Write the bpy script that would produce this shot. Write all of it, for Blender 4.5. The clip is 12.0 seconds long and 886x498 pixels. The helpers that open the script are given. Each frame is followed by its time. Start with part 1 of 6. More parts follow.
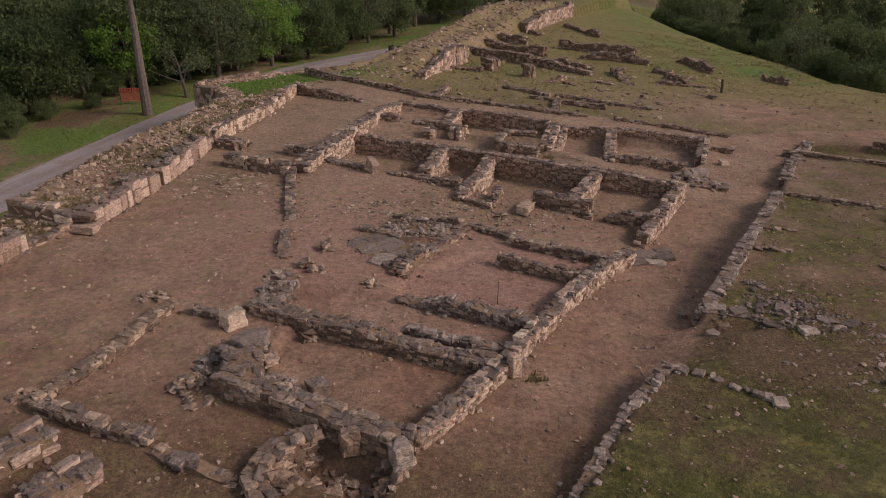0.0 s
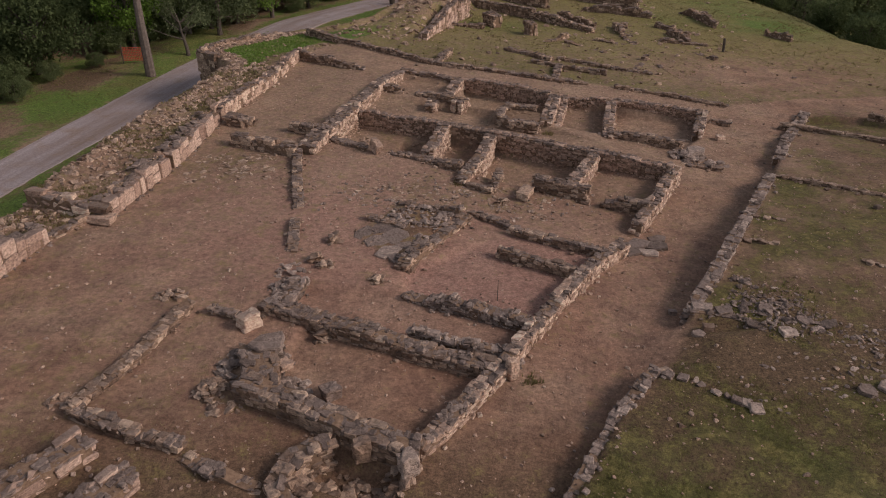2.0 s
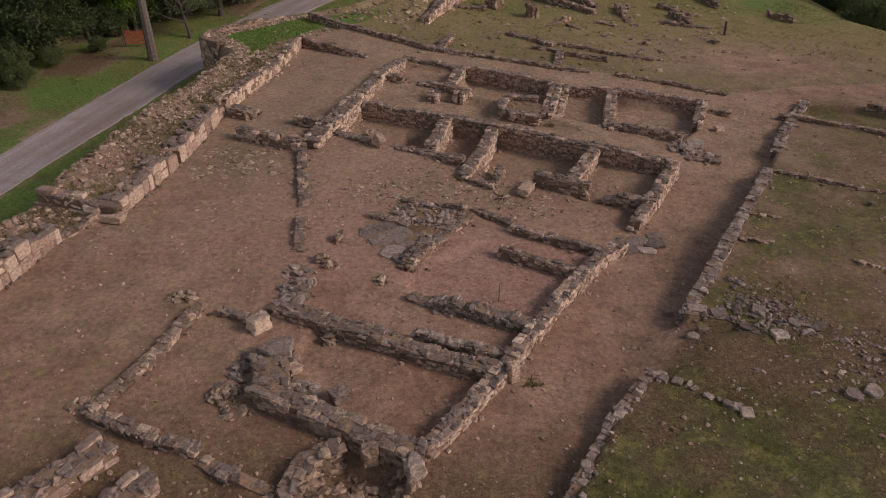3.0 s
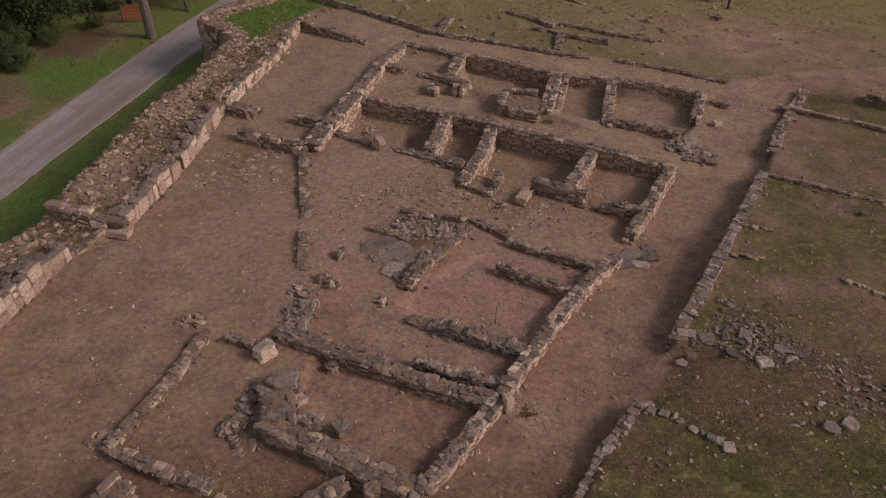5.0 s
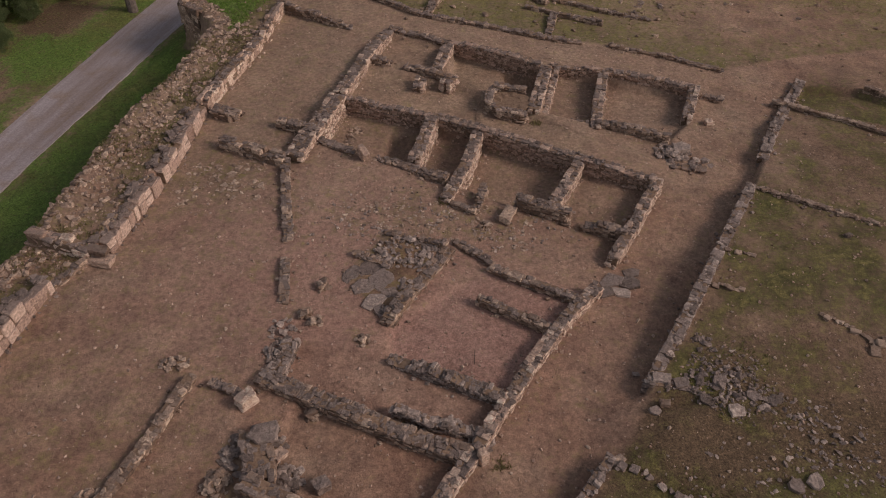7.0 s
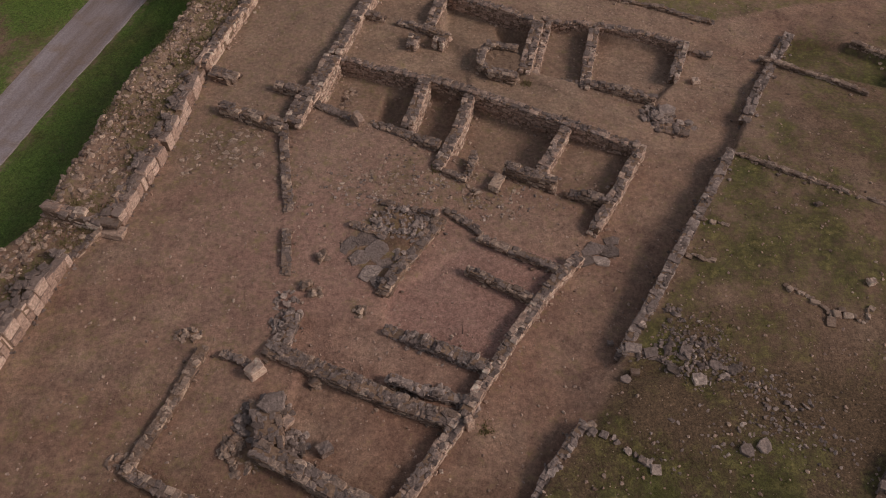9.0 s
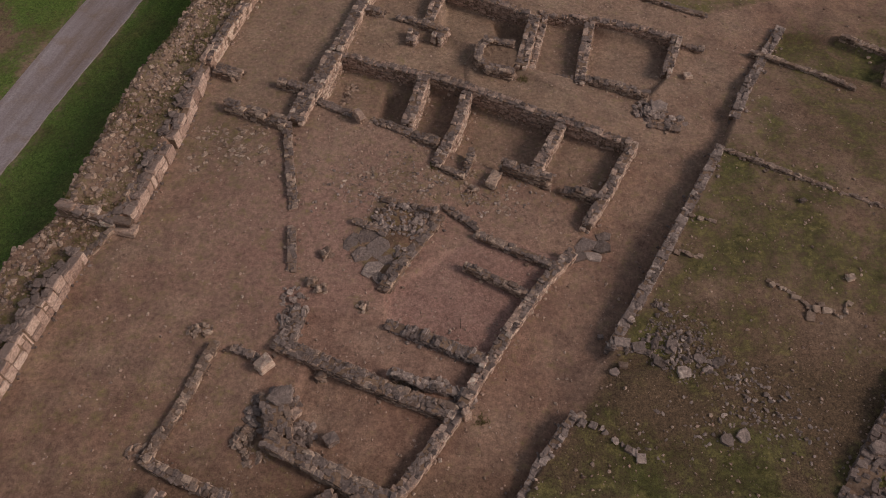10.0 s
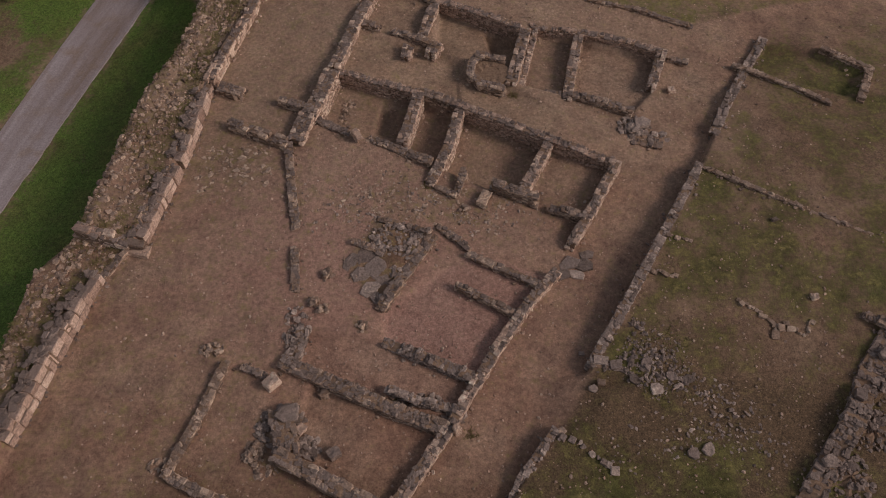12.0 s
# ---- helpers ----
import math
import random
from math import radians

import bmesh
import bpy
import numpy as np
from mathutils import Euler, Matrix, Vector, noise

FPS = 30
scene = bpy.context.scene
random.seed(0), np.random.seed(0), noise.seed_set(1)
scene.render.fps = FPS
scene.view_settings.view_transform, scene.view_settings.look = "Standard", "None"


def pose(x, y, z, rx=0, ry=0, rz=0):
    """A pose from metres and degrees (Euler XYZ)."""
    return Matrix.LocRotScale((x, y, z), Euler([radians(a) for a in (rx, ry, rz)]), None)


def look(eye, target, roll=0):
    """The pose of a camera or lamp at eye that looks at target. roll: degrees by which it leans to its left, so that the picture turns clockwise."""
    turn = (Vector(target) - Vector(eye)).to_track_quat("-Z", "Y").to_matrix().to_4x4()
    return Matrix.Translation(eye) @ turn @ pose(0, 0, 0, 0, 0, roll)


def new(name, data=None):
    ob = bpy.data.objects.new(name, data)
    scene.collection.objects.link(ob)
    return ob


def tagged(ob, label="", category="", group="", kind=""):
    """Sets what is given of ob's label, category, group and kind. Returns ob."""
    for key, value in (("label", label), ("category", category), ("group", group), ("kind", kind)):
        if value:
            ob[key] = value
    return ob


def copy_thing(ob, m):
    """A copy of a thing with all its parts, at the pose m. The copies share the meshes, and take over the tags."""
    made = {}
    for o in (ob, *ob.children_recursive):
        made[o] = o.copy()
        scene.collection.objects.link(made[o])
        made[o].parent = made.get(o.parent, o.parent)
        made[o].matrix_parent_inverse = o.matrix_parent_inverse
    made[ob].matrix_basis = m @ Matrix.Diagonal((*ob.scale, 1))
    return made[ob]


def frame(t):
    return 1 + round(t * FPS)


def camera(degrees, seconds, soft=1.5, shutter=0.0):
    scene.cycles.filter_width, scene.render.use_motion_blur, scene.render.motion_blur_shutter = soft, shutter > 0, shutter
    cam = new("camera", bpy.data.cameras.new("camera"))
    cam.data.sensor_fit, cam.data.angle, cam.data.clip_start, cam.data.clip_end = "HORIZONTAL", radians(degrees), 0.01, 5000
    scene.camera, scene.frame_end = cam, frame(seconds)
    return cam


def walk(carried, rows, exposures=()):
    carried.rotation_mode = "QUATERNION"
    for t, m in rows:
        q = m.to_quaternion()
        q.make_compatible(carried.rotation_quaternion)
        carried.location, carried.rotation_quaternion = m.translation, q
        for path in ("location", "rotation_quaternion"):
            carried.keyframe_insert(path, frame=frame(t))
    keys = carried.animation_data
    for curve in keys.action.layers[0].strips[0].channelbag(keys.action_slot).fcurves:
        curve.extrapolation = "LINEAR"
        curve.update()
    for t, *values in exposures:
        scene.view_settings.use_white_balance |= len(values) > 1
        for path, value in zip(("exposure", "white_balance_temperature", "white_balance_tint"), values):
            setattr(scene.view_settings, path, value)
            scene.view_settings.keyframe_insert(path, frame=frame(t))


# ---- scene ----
cam = camera(59.9, 12.0, soft=1.0)
METRES, EYE, TILT, LEAN, TURN = 20.0, 10.4, -23.7, 0.0, 0.0
ROWS = [
    (0.0, 0.0, 0.0, 0.0, -0.0, 0.0, -0.0),
    (0.5, -0.0002, -0.012, 0.0248, 0.0, -1.22, 0.0),
    (1.0, -0.0008, -0.025, 0.0528, 0.01, -2.68, 0.01),
    (1.5, -0.0015, -0.0383, 0.0803, 0.04, -3.98, 0.02),
    (2.0, -0.003, -0.0535, 0.1103, 0.06, -5.36, 0.03),
    (2.5, -0.0047, -0.0668, 0.1385, 0.08, -6.55, 0.06),
    (3.0, -0.0066, -0.0805, 0.1691, 0.11, -7.81, 0.07),
    (5.0, 0.0003, -0.0911, 0.3187, 0.27, -12.64, 0.24),
    (5.5, 0.0081, -0.0796, 0.3654, 0.32, -13.93, 0.3),
    (6.0, 0.018, -0.065, 0.4174, 0.36, -15.44, 0.36),
    (6.5, 0.0288, -0.0503, 0.4667, 0.41, -16.99, 0.42),
    (7.0, 0.0415, -0.0334, 0.5193, 0.46, -18.9, 0.48),
    (9.0, 0.0638, -0.0661, 0.6844, 0.5, -26.46, 0.73),
    (9.5, 0.0654, -0.0841, 0.7229, 0.49, -27.7, 0.8),
    (10.0, 0.0688, -0.0988, 0.7679, 0.47, -28.89, 0.86),
    (10.5, 0.073, -0.1079, 0.8107, 0.45, -29.71, 0.92),
    (11.0, 0.0783, -0.1141, 0.8571, 0.44, -30.61, 1.0),
    (11.5, 0.0835, -0.1173, 0.9012, 0.41, -31.54, 1.07),
    (12.0, 0.0896, -0.1181, 0.9509, 0.4, -32.53, 1.13),
]
walk(cam, [(t, pose(0, 0, EYE, TILT, LEAN, TURN) @ pose(METRES * x, METRES * y, METRES * z, 90 + pitch, roll, yaw)) for t, x, y, z, yaw, pitch, roll in ROWS],
     [(0.0, -0.16, 6650, 15), (3.0, -0.21, 6650, 15), (5.5, -0.29, 6650, 15), (7.0, -0.32, 6650, 15), (9.5, -0.48, 6650, 15), (12.0, -0.50, 6650, 15)])

# ---- light ----
world = bpy.data.worlds.new("sky")
scene.world = world
world.use_nodes = True
wt = world.node_tree
sky = wt.nodes.new("ShaderNodeTexSky")
sky.sky_type, sky.sun_disc = "NISHITA", False
SUN_EL, SUN_AZ = 33.0, 104.0  # degrees above the ground; clockwise from +y
sky.sun_elevation, sky.sun_rotation = radians(SUN_EL), radians(SUN_AZ)
haze = wt.nodes.new("ShaderNodeHueSaturation")  # thin cloud greys the sky
haze.inputs["Saturation"].default_value = 0.35
wt.links.new(sky.outputs[0], haze.inputs["Color"])
wt.links.new(haze.outputs[0], wt.nodes["Background"].inputs[0])
wt.nodes["Background"].inputs[1].default_value = 0.13
sun_dir = Vector((math.sin(radians(SUN_AZ)) * math.cos(radians(SUN_EL)), math.cos(radians(SUN_AZ)) * math.cos(radians(SUN_EL)), math.sin(radians(SUN_EL))))
sun = new("sun", bpy.data.lights.new("sun", "SUN"))
sun.data.energy, sun.data.angle, sun.data.color = 2.6, radians(18), (1.0, 0.84, 0.72)
sun.matrix_world = look(sun_dir * 60, (0, 0, 0))

# ---- materials ----


def mat(name, rough=0.9):
    m = bpy.data.materials.new(name)
    m.use_nodes = True
    b = m.node_tree.nodes["Principled BSDF"]
    b.inputs["Roughness"].default_value = rough
    b.inputs["Specular IOR Level"].default_value = 0.2
    return m, m.node_tree, b


def node(nt, kind, **inputs):
    n = nt.nodes.new("ShaderNode" + kind)
    for k, v in inputs.items():
        n.inputs[k.replace("_", " ")].default_value = v
    return n


def noise_tex(nt, scale, detail=4.0, rough=0.6, space="Object"):
    co = nt.nodes.new("ShaderNodeTexCoord")
    n = node(nt, "TexNoise", Scale=scale, Detail=detail, Roughness=rough)
    if space == "World":
        geo = nt.nodes.new("ShaderNodeNewGeometry")
        nt.links.new(geo.outputs["Position"], n.inputs["Vector"])
    else:
        nt.links.new(co.outputs[space], n.inputs["Vector"])
    return n.outputs["Fac"]


def ramp(nt, fac, *stops):
    r = nt.nodes.new("ShaderNodeValToRGB")
    e = r.color_ramp.elements
    while len(e) < len(stops):
        e.new(0.5)
    for el, (p, c) in zip(e, stops):
        el.position, el.color = p, (*c, 1)
    nt.links.new(fac, r.inputs[0])
    return r.outputs[0]


def mix(nt, fac, a, b, kind="MIX"):
    m = nt.nodes.new("ShaderNodeMix")
    m.data_type, m.blend_type = "RGBA", kind
    for sock, v in ((m.inputs[0], fac), (m.inputs[6], a), (m.inputs[7], b)):
        if isinstance(v, bpy.types.NodeSocket):
            nt.links.new(v, sock)
        elif isinstance(v, (int, float)):
            sock.default_value = v
        else:
            sock.default_value = (*v, 1)
    return m.outputs[2]


def calc(nt, op, a, b=0.0, clamp=False):
    m = nt.nodes.new("ShaderNodeMath")
    m.operation, m.use_clamp = op, clamp
    for sock, v in ((m.inputs[0], a), (m.inputs[1], b)):
        if isinstance(v, bpy.types.NodeSocket):
            nt.links.new(v, sock)
        else:
            sock.default_value = v
    return m.outputs[0]


def bump(nt, b, height, strength=0.5, distance=0.05):
    n = node(nt, "Bump", Strength=strength, Distance=distance)
    nt.links.new(height, n.inputs["Height"])
    nt.links.new(n.outputs[0], b.inputs["Normal"])


def ground_material():
    m, nt, b = mat("earth_and_turf", 0.95)
    zone = nt.nodes.new("ShaderNodeVertexColor")
    zone.layer_name = "zones"
    sep = nt.nodes.new("ShaderNodeSeparateColor")
    nt.links.new(zone.outputs[0], sep.inputs[0])
    big = noise_tex(nt, 0.35, 5, 0.6, "World")
    mid = noise_tex(nt, 2.2, 6, 0.65, "World")
    fine = noise_tex(nt, 14, 6, 0.7, "World")
    grit = noise_tex(nt, 38, 4, 0.75, "World")
    earth = ramp(nt, big, (0.3, (0.178, 0.104, 0.070)), (0.5, (0.250, 0.160, 0.110)), (0.7, (0.318, 0.224, 0.156)))
    earth = mix(nt, 0.5, earth, ramp(nt, mid, (0.25, (0.24, 0.24, 0.23)), (0.5, (0.5, 0.5, 0.5)), (0.75, (0.72, 0.71, 0.69))), "OVERLAY")
    pink = ramp(nt, mid, (0.3, (0.262, 0.150, 0.119)), (0.7, (0.340, 0.208, 0.168)))
    earth = mix(nt, 0.8, earth, ramp(nt, noise_tex(nt, 0.9, 4, 0.55, "World"), (0.3, (0.27, 0.28, 0.29)), (0.5, (0.5, 0.5, 0.5)), (0.7, (0.7, 0.69, 0.67))), "OVERLAY")
    earth = mix(nt, sep.outputs[1], earth, pink)
    place = nt.nodes.new("ShaderNodeSeparateXYZ")
    nt.links.new(nt.nodes.new("ShaderNodeNewGeometry").outputs["Position"], place.inputs[0])
    north = calc(nt, "ADD", place.outputs[1], calc(nt, "MULTIPLY", calc(nt, "SUBTRACT", big, 0.5), 14.0))
    dry = calc(nt, "MULTIPLY", calc(nt, "SUBTRACT", north, 21.5), 0.08, True)
    earth = mix(nt, calc(nt, "MULTIPLY", calc(nt, "MULTIPLY", dry, calc(nt, "MULTIPLY", calc(nt, "SUBTRACT", 19.0, place.outputs[0]), 0.15, True)), 0.42), earth, ramp(nt, mid, (0.25, (0.215, 0.148, 0.104)), (0.5, (0.285, 0.208, 0.154)), (0.75, (0.365, 0.280, 0.215))))
    # earth turns darker and redder towards the south
    south_red = calc(nt, "MULTIPLY", calc(nt, "SUBTRACT", 18.5, north), 0.12, True)
    earth = mix(nt, calc(nt, "MULTIPLY", south_red, 0.55), earth, ramp(nt, mid, (0.25, (0.128, 0.064, 0.044)), (0.75, (0.240, 0.128, 0.089))))
    # dark soil, and the shade painted along with it
    earth = mix(nt, zone.outputs[1], earth, ramp(nt, fine, (0.3, (0.070, 0.046, 0.028)), (0.7, (0.160, 0.106, 0.066))))
    turf = ramp(nt, mid, (0.28, (0.042, 0.041, 0.015)), (0.5, (0.092, 0.082, 0.031)), (0.72, (0.200, 0.160, 0.066)))
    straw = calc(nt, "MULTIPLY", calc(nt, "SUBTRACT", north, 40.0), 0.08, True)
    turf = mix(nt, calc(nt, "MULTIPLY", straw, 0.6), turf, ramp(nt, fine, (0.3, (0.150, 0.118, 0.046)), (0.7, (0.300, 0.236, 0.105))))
    lush = ramp(nt, fine, (0.3, (0.048, 0.080, 0.016)), (0.7, (0.135, 0.200, 0.044)))
    turf = mix(nt, calc(nt, "MULTIPLY", sep.outputs[2], calc(nt, "MULTIPLY", calc(nt, "SUBTRACT", big, 0.2), 1.8, True), True), turf, lush)
    g = calc(nt, "ADD", calc(nt, "MULTIPLY", sep.outputs[0], 1.9), calc(nt, "MULTIPLY", calc(nt, "SUBTRACT", mid, 0.5), 3.2))
    g = calc(nt, "ADD", g, calc(nt, "MULTIPLY", calc(nt, "SUBTRACT", fine, 0.5), 2.6))
    g = calc(nt, "SUBTRACT", g, 0.45, True)
    col = mix(nt, g, earth, turf)
    col = mix(nt, 0.55, col, ramp(nt, fine, (0.3, (0.2, 0.2, 0.2)), (0.5, (0.5, 0.5, 0.5)), (0.7, (0.8, 0.8, 0.8))), "OVERLAY")
    blot = noise_tex(nt, 5.5, 5, 0.6, "World")
    col = mix(nt, 0.6, col, ramp(nt, blot, (0.3, (0.26, 0.26, 0.26)), (0.5, (0.5, 0.5, 0.5)), (0.7, (0.76, 0.75, 0.74))), "OVERLAY")
    clod = node(nt, "TexVoronoi", Scale=9.0, Randomness=1.0)
    geo = nt.nodes.new("ShaderNodeNewGeometry")
    nt.links.new(geo.outputs["Position"], clod.inputs["Vector"])
    speck = ramp(nt, clod.outputs["Distance"], (0.05, (0.72, 0.70, 0.68)), (0.16, (0.5, 0.5, 0.5)), (0.6, (0.5, 0.5, 0.5)), (0.85, (0.36, 0.36, 0.36)))
    col = mix(nt, calc(nt, "MULTIPLY", calc(nt, "SUBTRACT", big, 0.25), 1.6, True), col, mix(nt, 1.0, col, speck, "OVERLAY"))
    col = mix(nt, 0.22, col, ramp(nt, grit, (0.3, (0.15, 0.15, 0.15)), (0.5, (0.5, 0.5, 0.5)), (0.7, (0.85, 0.85, 0.85))), "OVERLAY")
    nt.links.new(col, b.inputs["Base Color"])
    bump(nt, b, calc(nt, "ADD", calc(nt, "MULTIPLY", fine, 0.8), calc(nt, "MULTIPLY", grit, 0.4)), 0.7, 0.07)
    return m


def stone_material(name, dark, mid_c, pale, lichen, cracks=1.0, bare=0.34, cover=0.85):
    m, nt, b = mat(name, 0.9)
    info = nt.nodes.new("ShaderNodeObjectInfo")
    geo = nt.nodes.new("ShaderNodeNewGeometry")
    rnd = calc(nt, "FRACT", calc(nt, "ADD", info.outputs["Random"], geo.outputs["Random Per Island"]))
    a = noise_tex(nt, 3.0, 6, 0.65, "World")
    f = noise_tex(nt, 10, 5, 0.6, "World")
    g = noise_tex(nt, 48, 4, 0.7, "World")
    crack = node(nt, "TexVoronoi", Scale=6.0, Randomness=1.0)
    crack.feature = "DISTANCE_TO_EDGE"
    bent = node(nt, "TexNoise", Scale=4.0, Detail=3.0)
    nt.links.new(geo.outputs["Position"], bent.inputs["Vector"])
    shift = nt.nodes.new("ShaderNodeVectorMath")
    shift.operation = "MULTIPLY_ADD"
    shift.inputs[1].default_value = (0.35, 0.35, 0.35)
    nt.links.new(bent.outputs["Color"], shift.inputs[0])
    nt.links.new(geo.outputs["Position"], shift.inputs[2])
    nt.links.new(shift.outputs[0], crack.inputs["Vector"])
    col = ramp(nt, calc(nt, "ADD", calc(nt, "MULTIPLY", rnd, 0.7), calc(nt, "MULTIPLY", a, 0.4)), (0.2, dark), (0.5, mid_c), (0.85, pale))
    col = mix(nt, 0.6, col, ramp(nt, f, (0.3, (0.2, 0.2, 0.2)), (0.5, (0.52, 0.52, 0.52)), (0.7, (0.86, 0.85, 0.83))), "OVERLAY")
    col = mix(nt, 0.2, col, ramp(nt, g, (0.3, (0.2, 0.2, 0.2)), (0.5, (0.5, 0.5, 0.5)), (0.7, (0.8, 0.8, 0.8))), "OVERLAY")
    col = mix(nt, calc(nt, "MULTIPLY", calc(nt, "SUBTRACT", a, 0.42), 2.2 * cracks, True), col, ramp(nt, crack.outputs["Distance"], (0.0, (0.3, 0.27, 0.25)), (0.025, (1, 1, 1))), "MULTIPLY")
    bed = node(nt, "TexNoise", Scale=1.0, Detail=5.0, Roughness=0.6)
    flat = nt.nodes.new("ShaderNodeVectorMath")
    flat.operation = "MULTIPLY"
    flat.inputs[1].default_value = (7.0, 7.0, 30.0)
    nt.links.new(geo.outputs["Position"], flat.inputs[0])
    nt.links.new(flat.outputs[0], bed.inputs["Vector"])
    col = mix(nt, 0.75, col, ramp(nt, bed.outputs["Fac"], (0.32, (0.16, 0.15, 0.14)), (0.44, (0.46, 0.46, 0.46)), (0.7, (0.68, 0.68, 0.67))), "OVERLAY")
    sepn = nt.nodes.new("ShaderNodeSeparateXYZ")
    nt.links.new(geo.outputs["True Normal"], sepn.inputs[0])
    up = calc(nt, "MULTIPLY", calc(nt, "SUBTRACT", sepn.outputs[2], 0.25), 1.2, True)
    spots = calc(nt, "MULTIPLY", calc(nt, "SUBTRACT", a, bare), 4.0, True)
    col = mix(nt, calc(nt, "MULTIPLY", up, calc(nt, "MULTIPLY", spots, cover)), col, lichen)
    nt.links.new(col, b.inputs["Base Color"])
    bump(nt, b, calc(nt, "ADD", calc(nt, "ADD", calc(nt, "MULTIPLY", f, 0.7), calc(nt, "ADD", calc(nt, "MULTIPLY", g, 0.3), calc(nt, "MULTIPLY", bed.outputs["Fac"], 0.8))), calc(nt, "MULTIPLY", calc(nt, "MINIMUM", crack.outputs["Distance"], 0.06), 3.0 * cracks)), 0.9, 0.07)
    return m


def simple_material(name, c0, c1, scale, rough=0.9, bumps=0.3):
    m, nt, b = mat(name, rough)
    f = noise_tex(nt, scale, 5, 0.65, "World")
    nt.links.new(ramp(nt, f, (0.3, c0), (0.7, c1)), b.inputs["Base Color"])
    bump(nt, b, f, bumps, 0.04)
    return m


def leaf_material(name, c0, c1, c2):
    m, nt, b = mat(name, 0.7)
    geo = nt.nodes.new("ShaderNodeNewGeometry")
    info = nt.nodes.new("ShaderNodeObjectInfo")
    v = calc(nt, "ADD", calc(nt, "MULTIPLY", geo.outputs["Random Per Island"], 0.5), calc(nt, "MULTIPLY", info.outputs["Random"], 0.5))
    col = ramp(nt, v, (0.1, c0), (0.5, c1), (0.9, c2))
    nt.links.new(col, b.inputs["Base Color"])
    b.inputs["Specular IOR Level"].default_value = 0.05
    thin = nt.nodes.new("ShaderNodeBsdfTranslucent")
    nt.links.new(col, thin.inputs["Color"])
    both = nt.nodes.new("ShaderNodeMixShader")
    both.inputs[0].default_value = 0.5
    nt.links.new(b.outputs[0], both.inputs[1])
    nt.links.new(thin.outputs[0], both.inputs[2])
    nt.links.new(both.outputs[0], nt.nodes["Material Output"].inputs["Surface"])
    return m


def road_material():
    m, nt, b = mat("gravel_road", 0.95)
    co = nt.nodes.new("ShaderNodeUVMap")
    co.uv_map = "along"
    n = node(nt, "TexNoise", Scale=1.0, Detail=5.0, Roughness=0.6)
    nt.links.new(co.outputs[0], n.inputs["Vector"])
    col = ramp(nt, n.outputs["Fac"], (0.3, (0.200, 0.150, 0.130)), (0.5, (0.268, 0.226, 0.228)), (0.72, (0.350, 0.306, 0.312)))
    g = noise_tex(nt, 12, 5, 0.7, "World")
    soil = noise_tex(nt, 0.8, 5, 0.65, "World")
    col = mix(nt, calc(nt, "MULTIPLY", calc(nt, "SUBTRACT", soil, 0.5), 3.5, True), col, (0.230, 0.168, 0.132))
    col = mix(nt, 0.6, col, ramp(nt, g, (0.3, (0.3, 0.3, 0.3)), (0.5, (0.5, 0.5, 0.5)), (0.7, (0.7, 0.7, 0.7))), "OVERLAY")
    nt.links.new(col, b.inputs["Base Color"])
    bump(nt, b, g, 0.4, 0.03)
    return m


M_GROUND = ground_material()
M_STONE = stone_material("rubble_limestone", (0.120, 0.078, 0.058), (0.295, 0.200, 0.148), (0.520, 0.380, 0.288), (0.188, 0.144, 0.122))
# pink stone kept extra pale: sunlight on the lit wall sides is put into its colour
M_FACE = stone_material("pinkish_sunlit_sandstone", (0.330, 0.222, 0.172), (0.500, 0.352, 0.272), (0.660, 0.500, 0.400), (0.215, 0.162, 0.138))
M_BLOCK = stone_material("rosy_block_stone", (0.270, 0.176, 0.138), (0.415, 0.288, 0.230), (0.560, 0.412, 0.335), (0.165, 0.124, 0.108), 0.15, 0.2, 0.9)
M_RED = stone_material("reddish_rubble", (0.255, 0.162, 0.121), (0.410, 0.272, 0.207), (0.535, 0.380, 0.296), (0.235, 0.178, 0.150))
M_PEBBLE = stone_material("pale_pebbles", (0.130, 0.086, 0.064), (0.275, 0.190, 0.142), (0.480, 0.368, 0.290), (0.290, 0.212, 0.164))
M_GREY = stone_material("weathered_grey_stone", (0.105, 0.077, 0.063), (0.245, 0.185, 0.160), (0.480, 0.380, 0.325), (0.190, 0.150, 0.135))
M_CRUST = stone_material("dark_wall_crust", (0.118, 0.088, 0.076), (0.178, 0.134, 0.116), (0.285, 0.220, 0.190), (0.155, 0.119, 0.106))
M_CORE = simple_material("earth_mortar", (0.125, 0.080, 0.055), (0.26, 0.175, 0.122), 9, 0.95, 0.8)
M_ROAD = road_material()
M_BARK = simple_material("bark", (0.060, 0.048, 0.040), (0.150, 0.122, 0.105), 9, 0.95, 0.8)
M_PINEBARK = simple_material("pine_bark", (0.085, 0.066, 0.056), (0.175, 0.142, 0.124), 6, 0.95, 0.8)
M_WOOD = simple_material("old_wood", (0.050, 0.040, 0.034), (0.110, 0.090, 0.075), 12, 0.9, 0.4)
M_NET = simple_material("red_netting", (0.42, 0.075, 0.05), (0.55, 0.12, 0.08), 5, 0.7, 0.2)
M_LEAF_DARK = leaf_material("holm_oak_leaves", (0.074, 0.098, 0.042), (0.118, 0.148, 0.066), (0.165, 0.198, 0.094))
M_LEAF_GREEN = leaf_material("green_leaves", (0.060, 0.110, 0.018), (0.120, 0.205, 0.038), (0.200, 0.300, 0.075))
M_LEAF_OLIVE = leaf_material("olive_leaves", (0.065, 0.082, 0.040), (0.125, 0.150, 0.078), (0.210, 0.235, 0.130))
M_GRASS = leaf_material("grass_blades", (0.075, 0.084, 0.024), (0.130, 0.132, 0.044), (0.205, 0.186, 0.084))
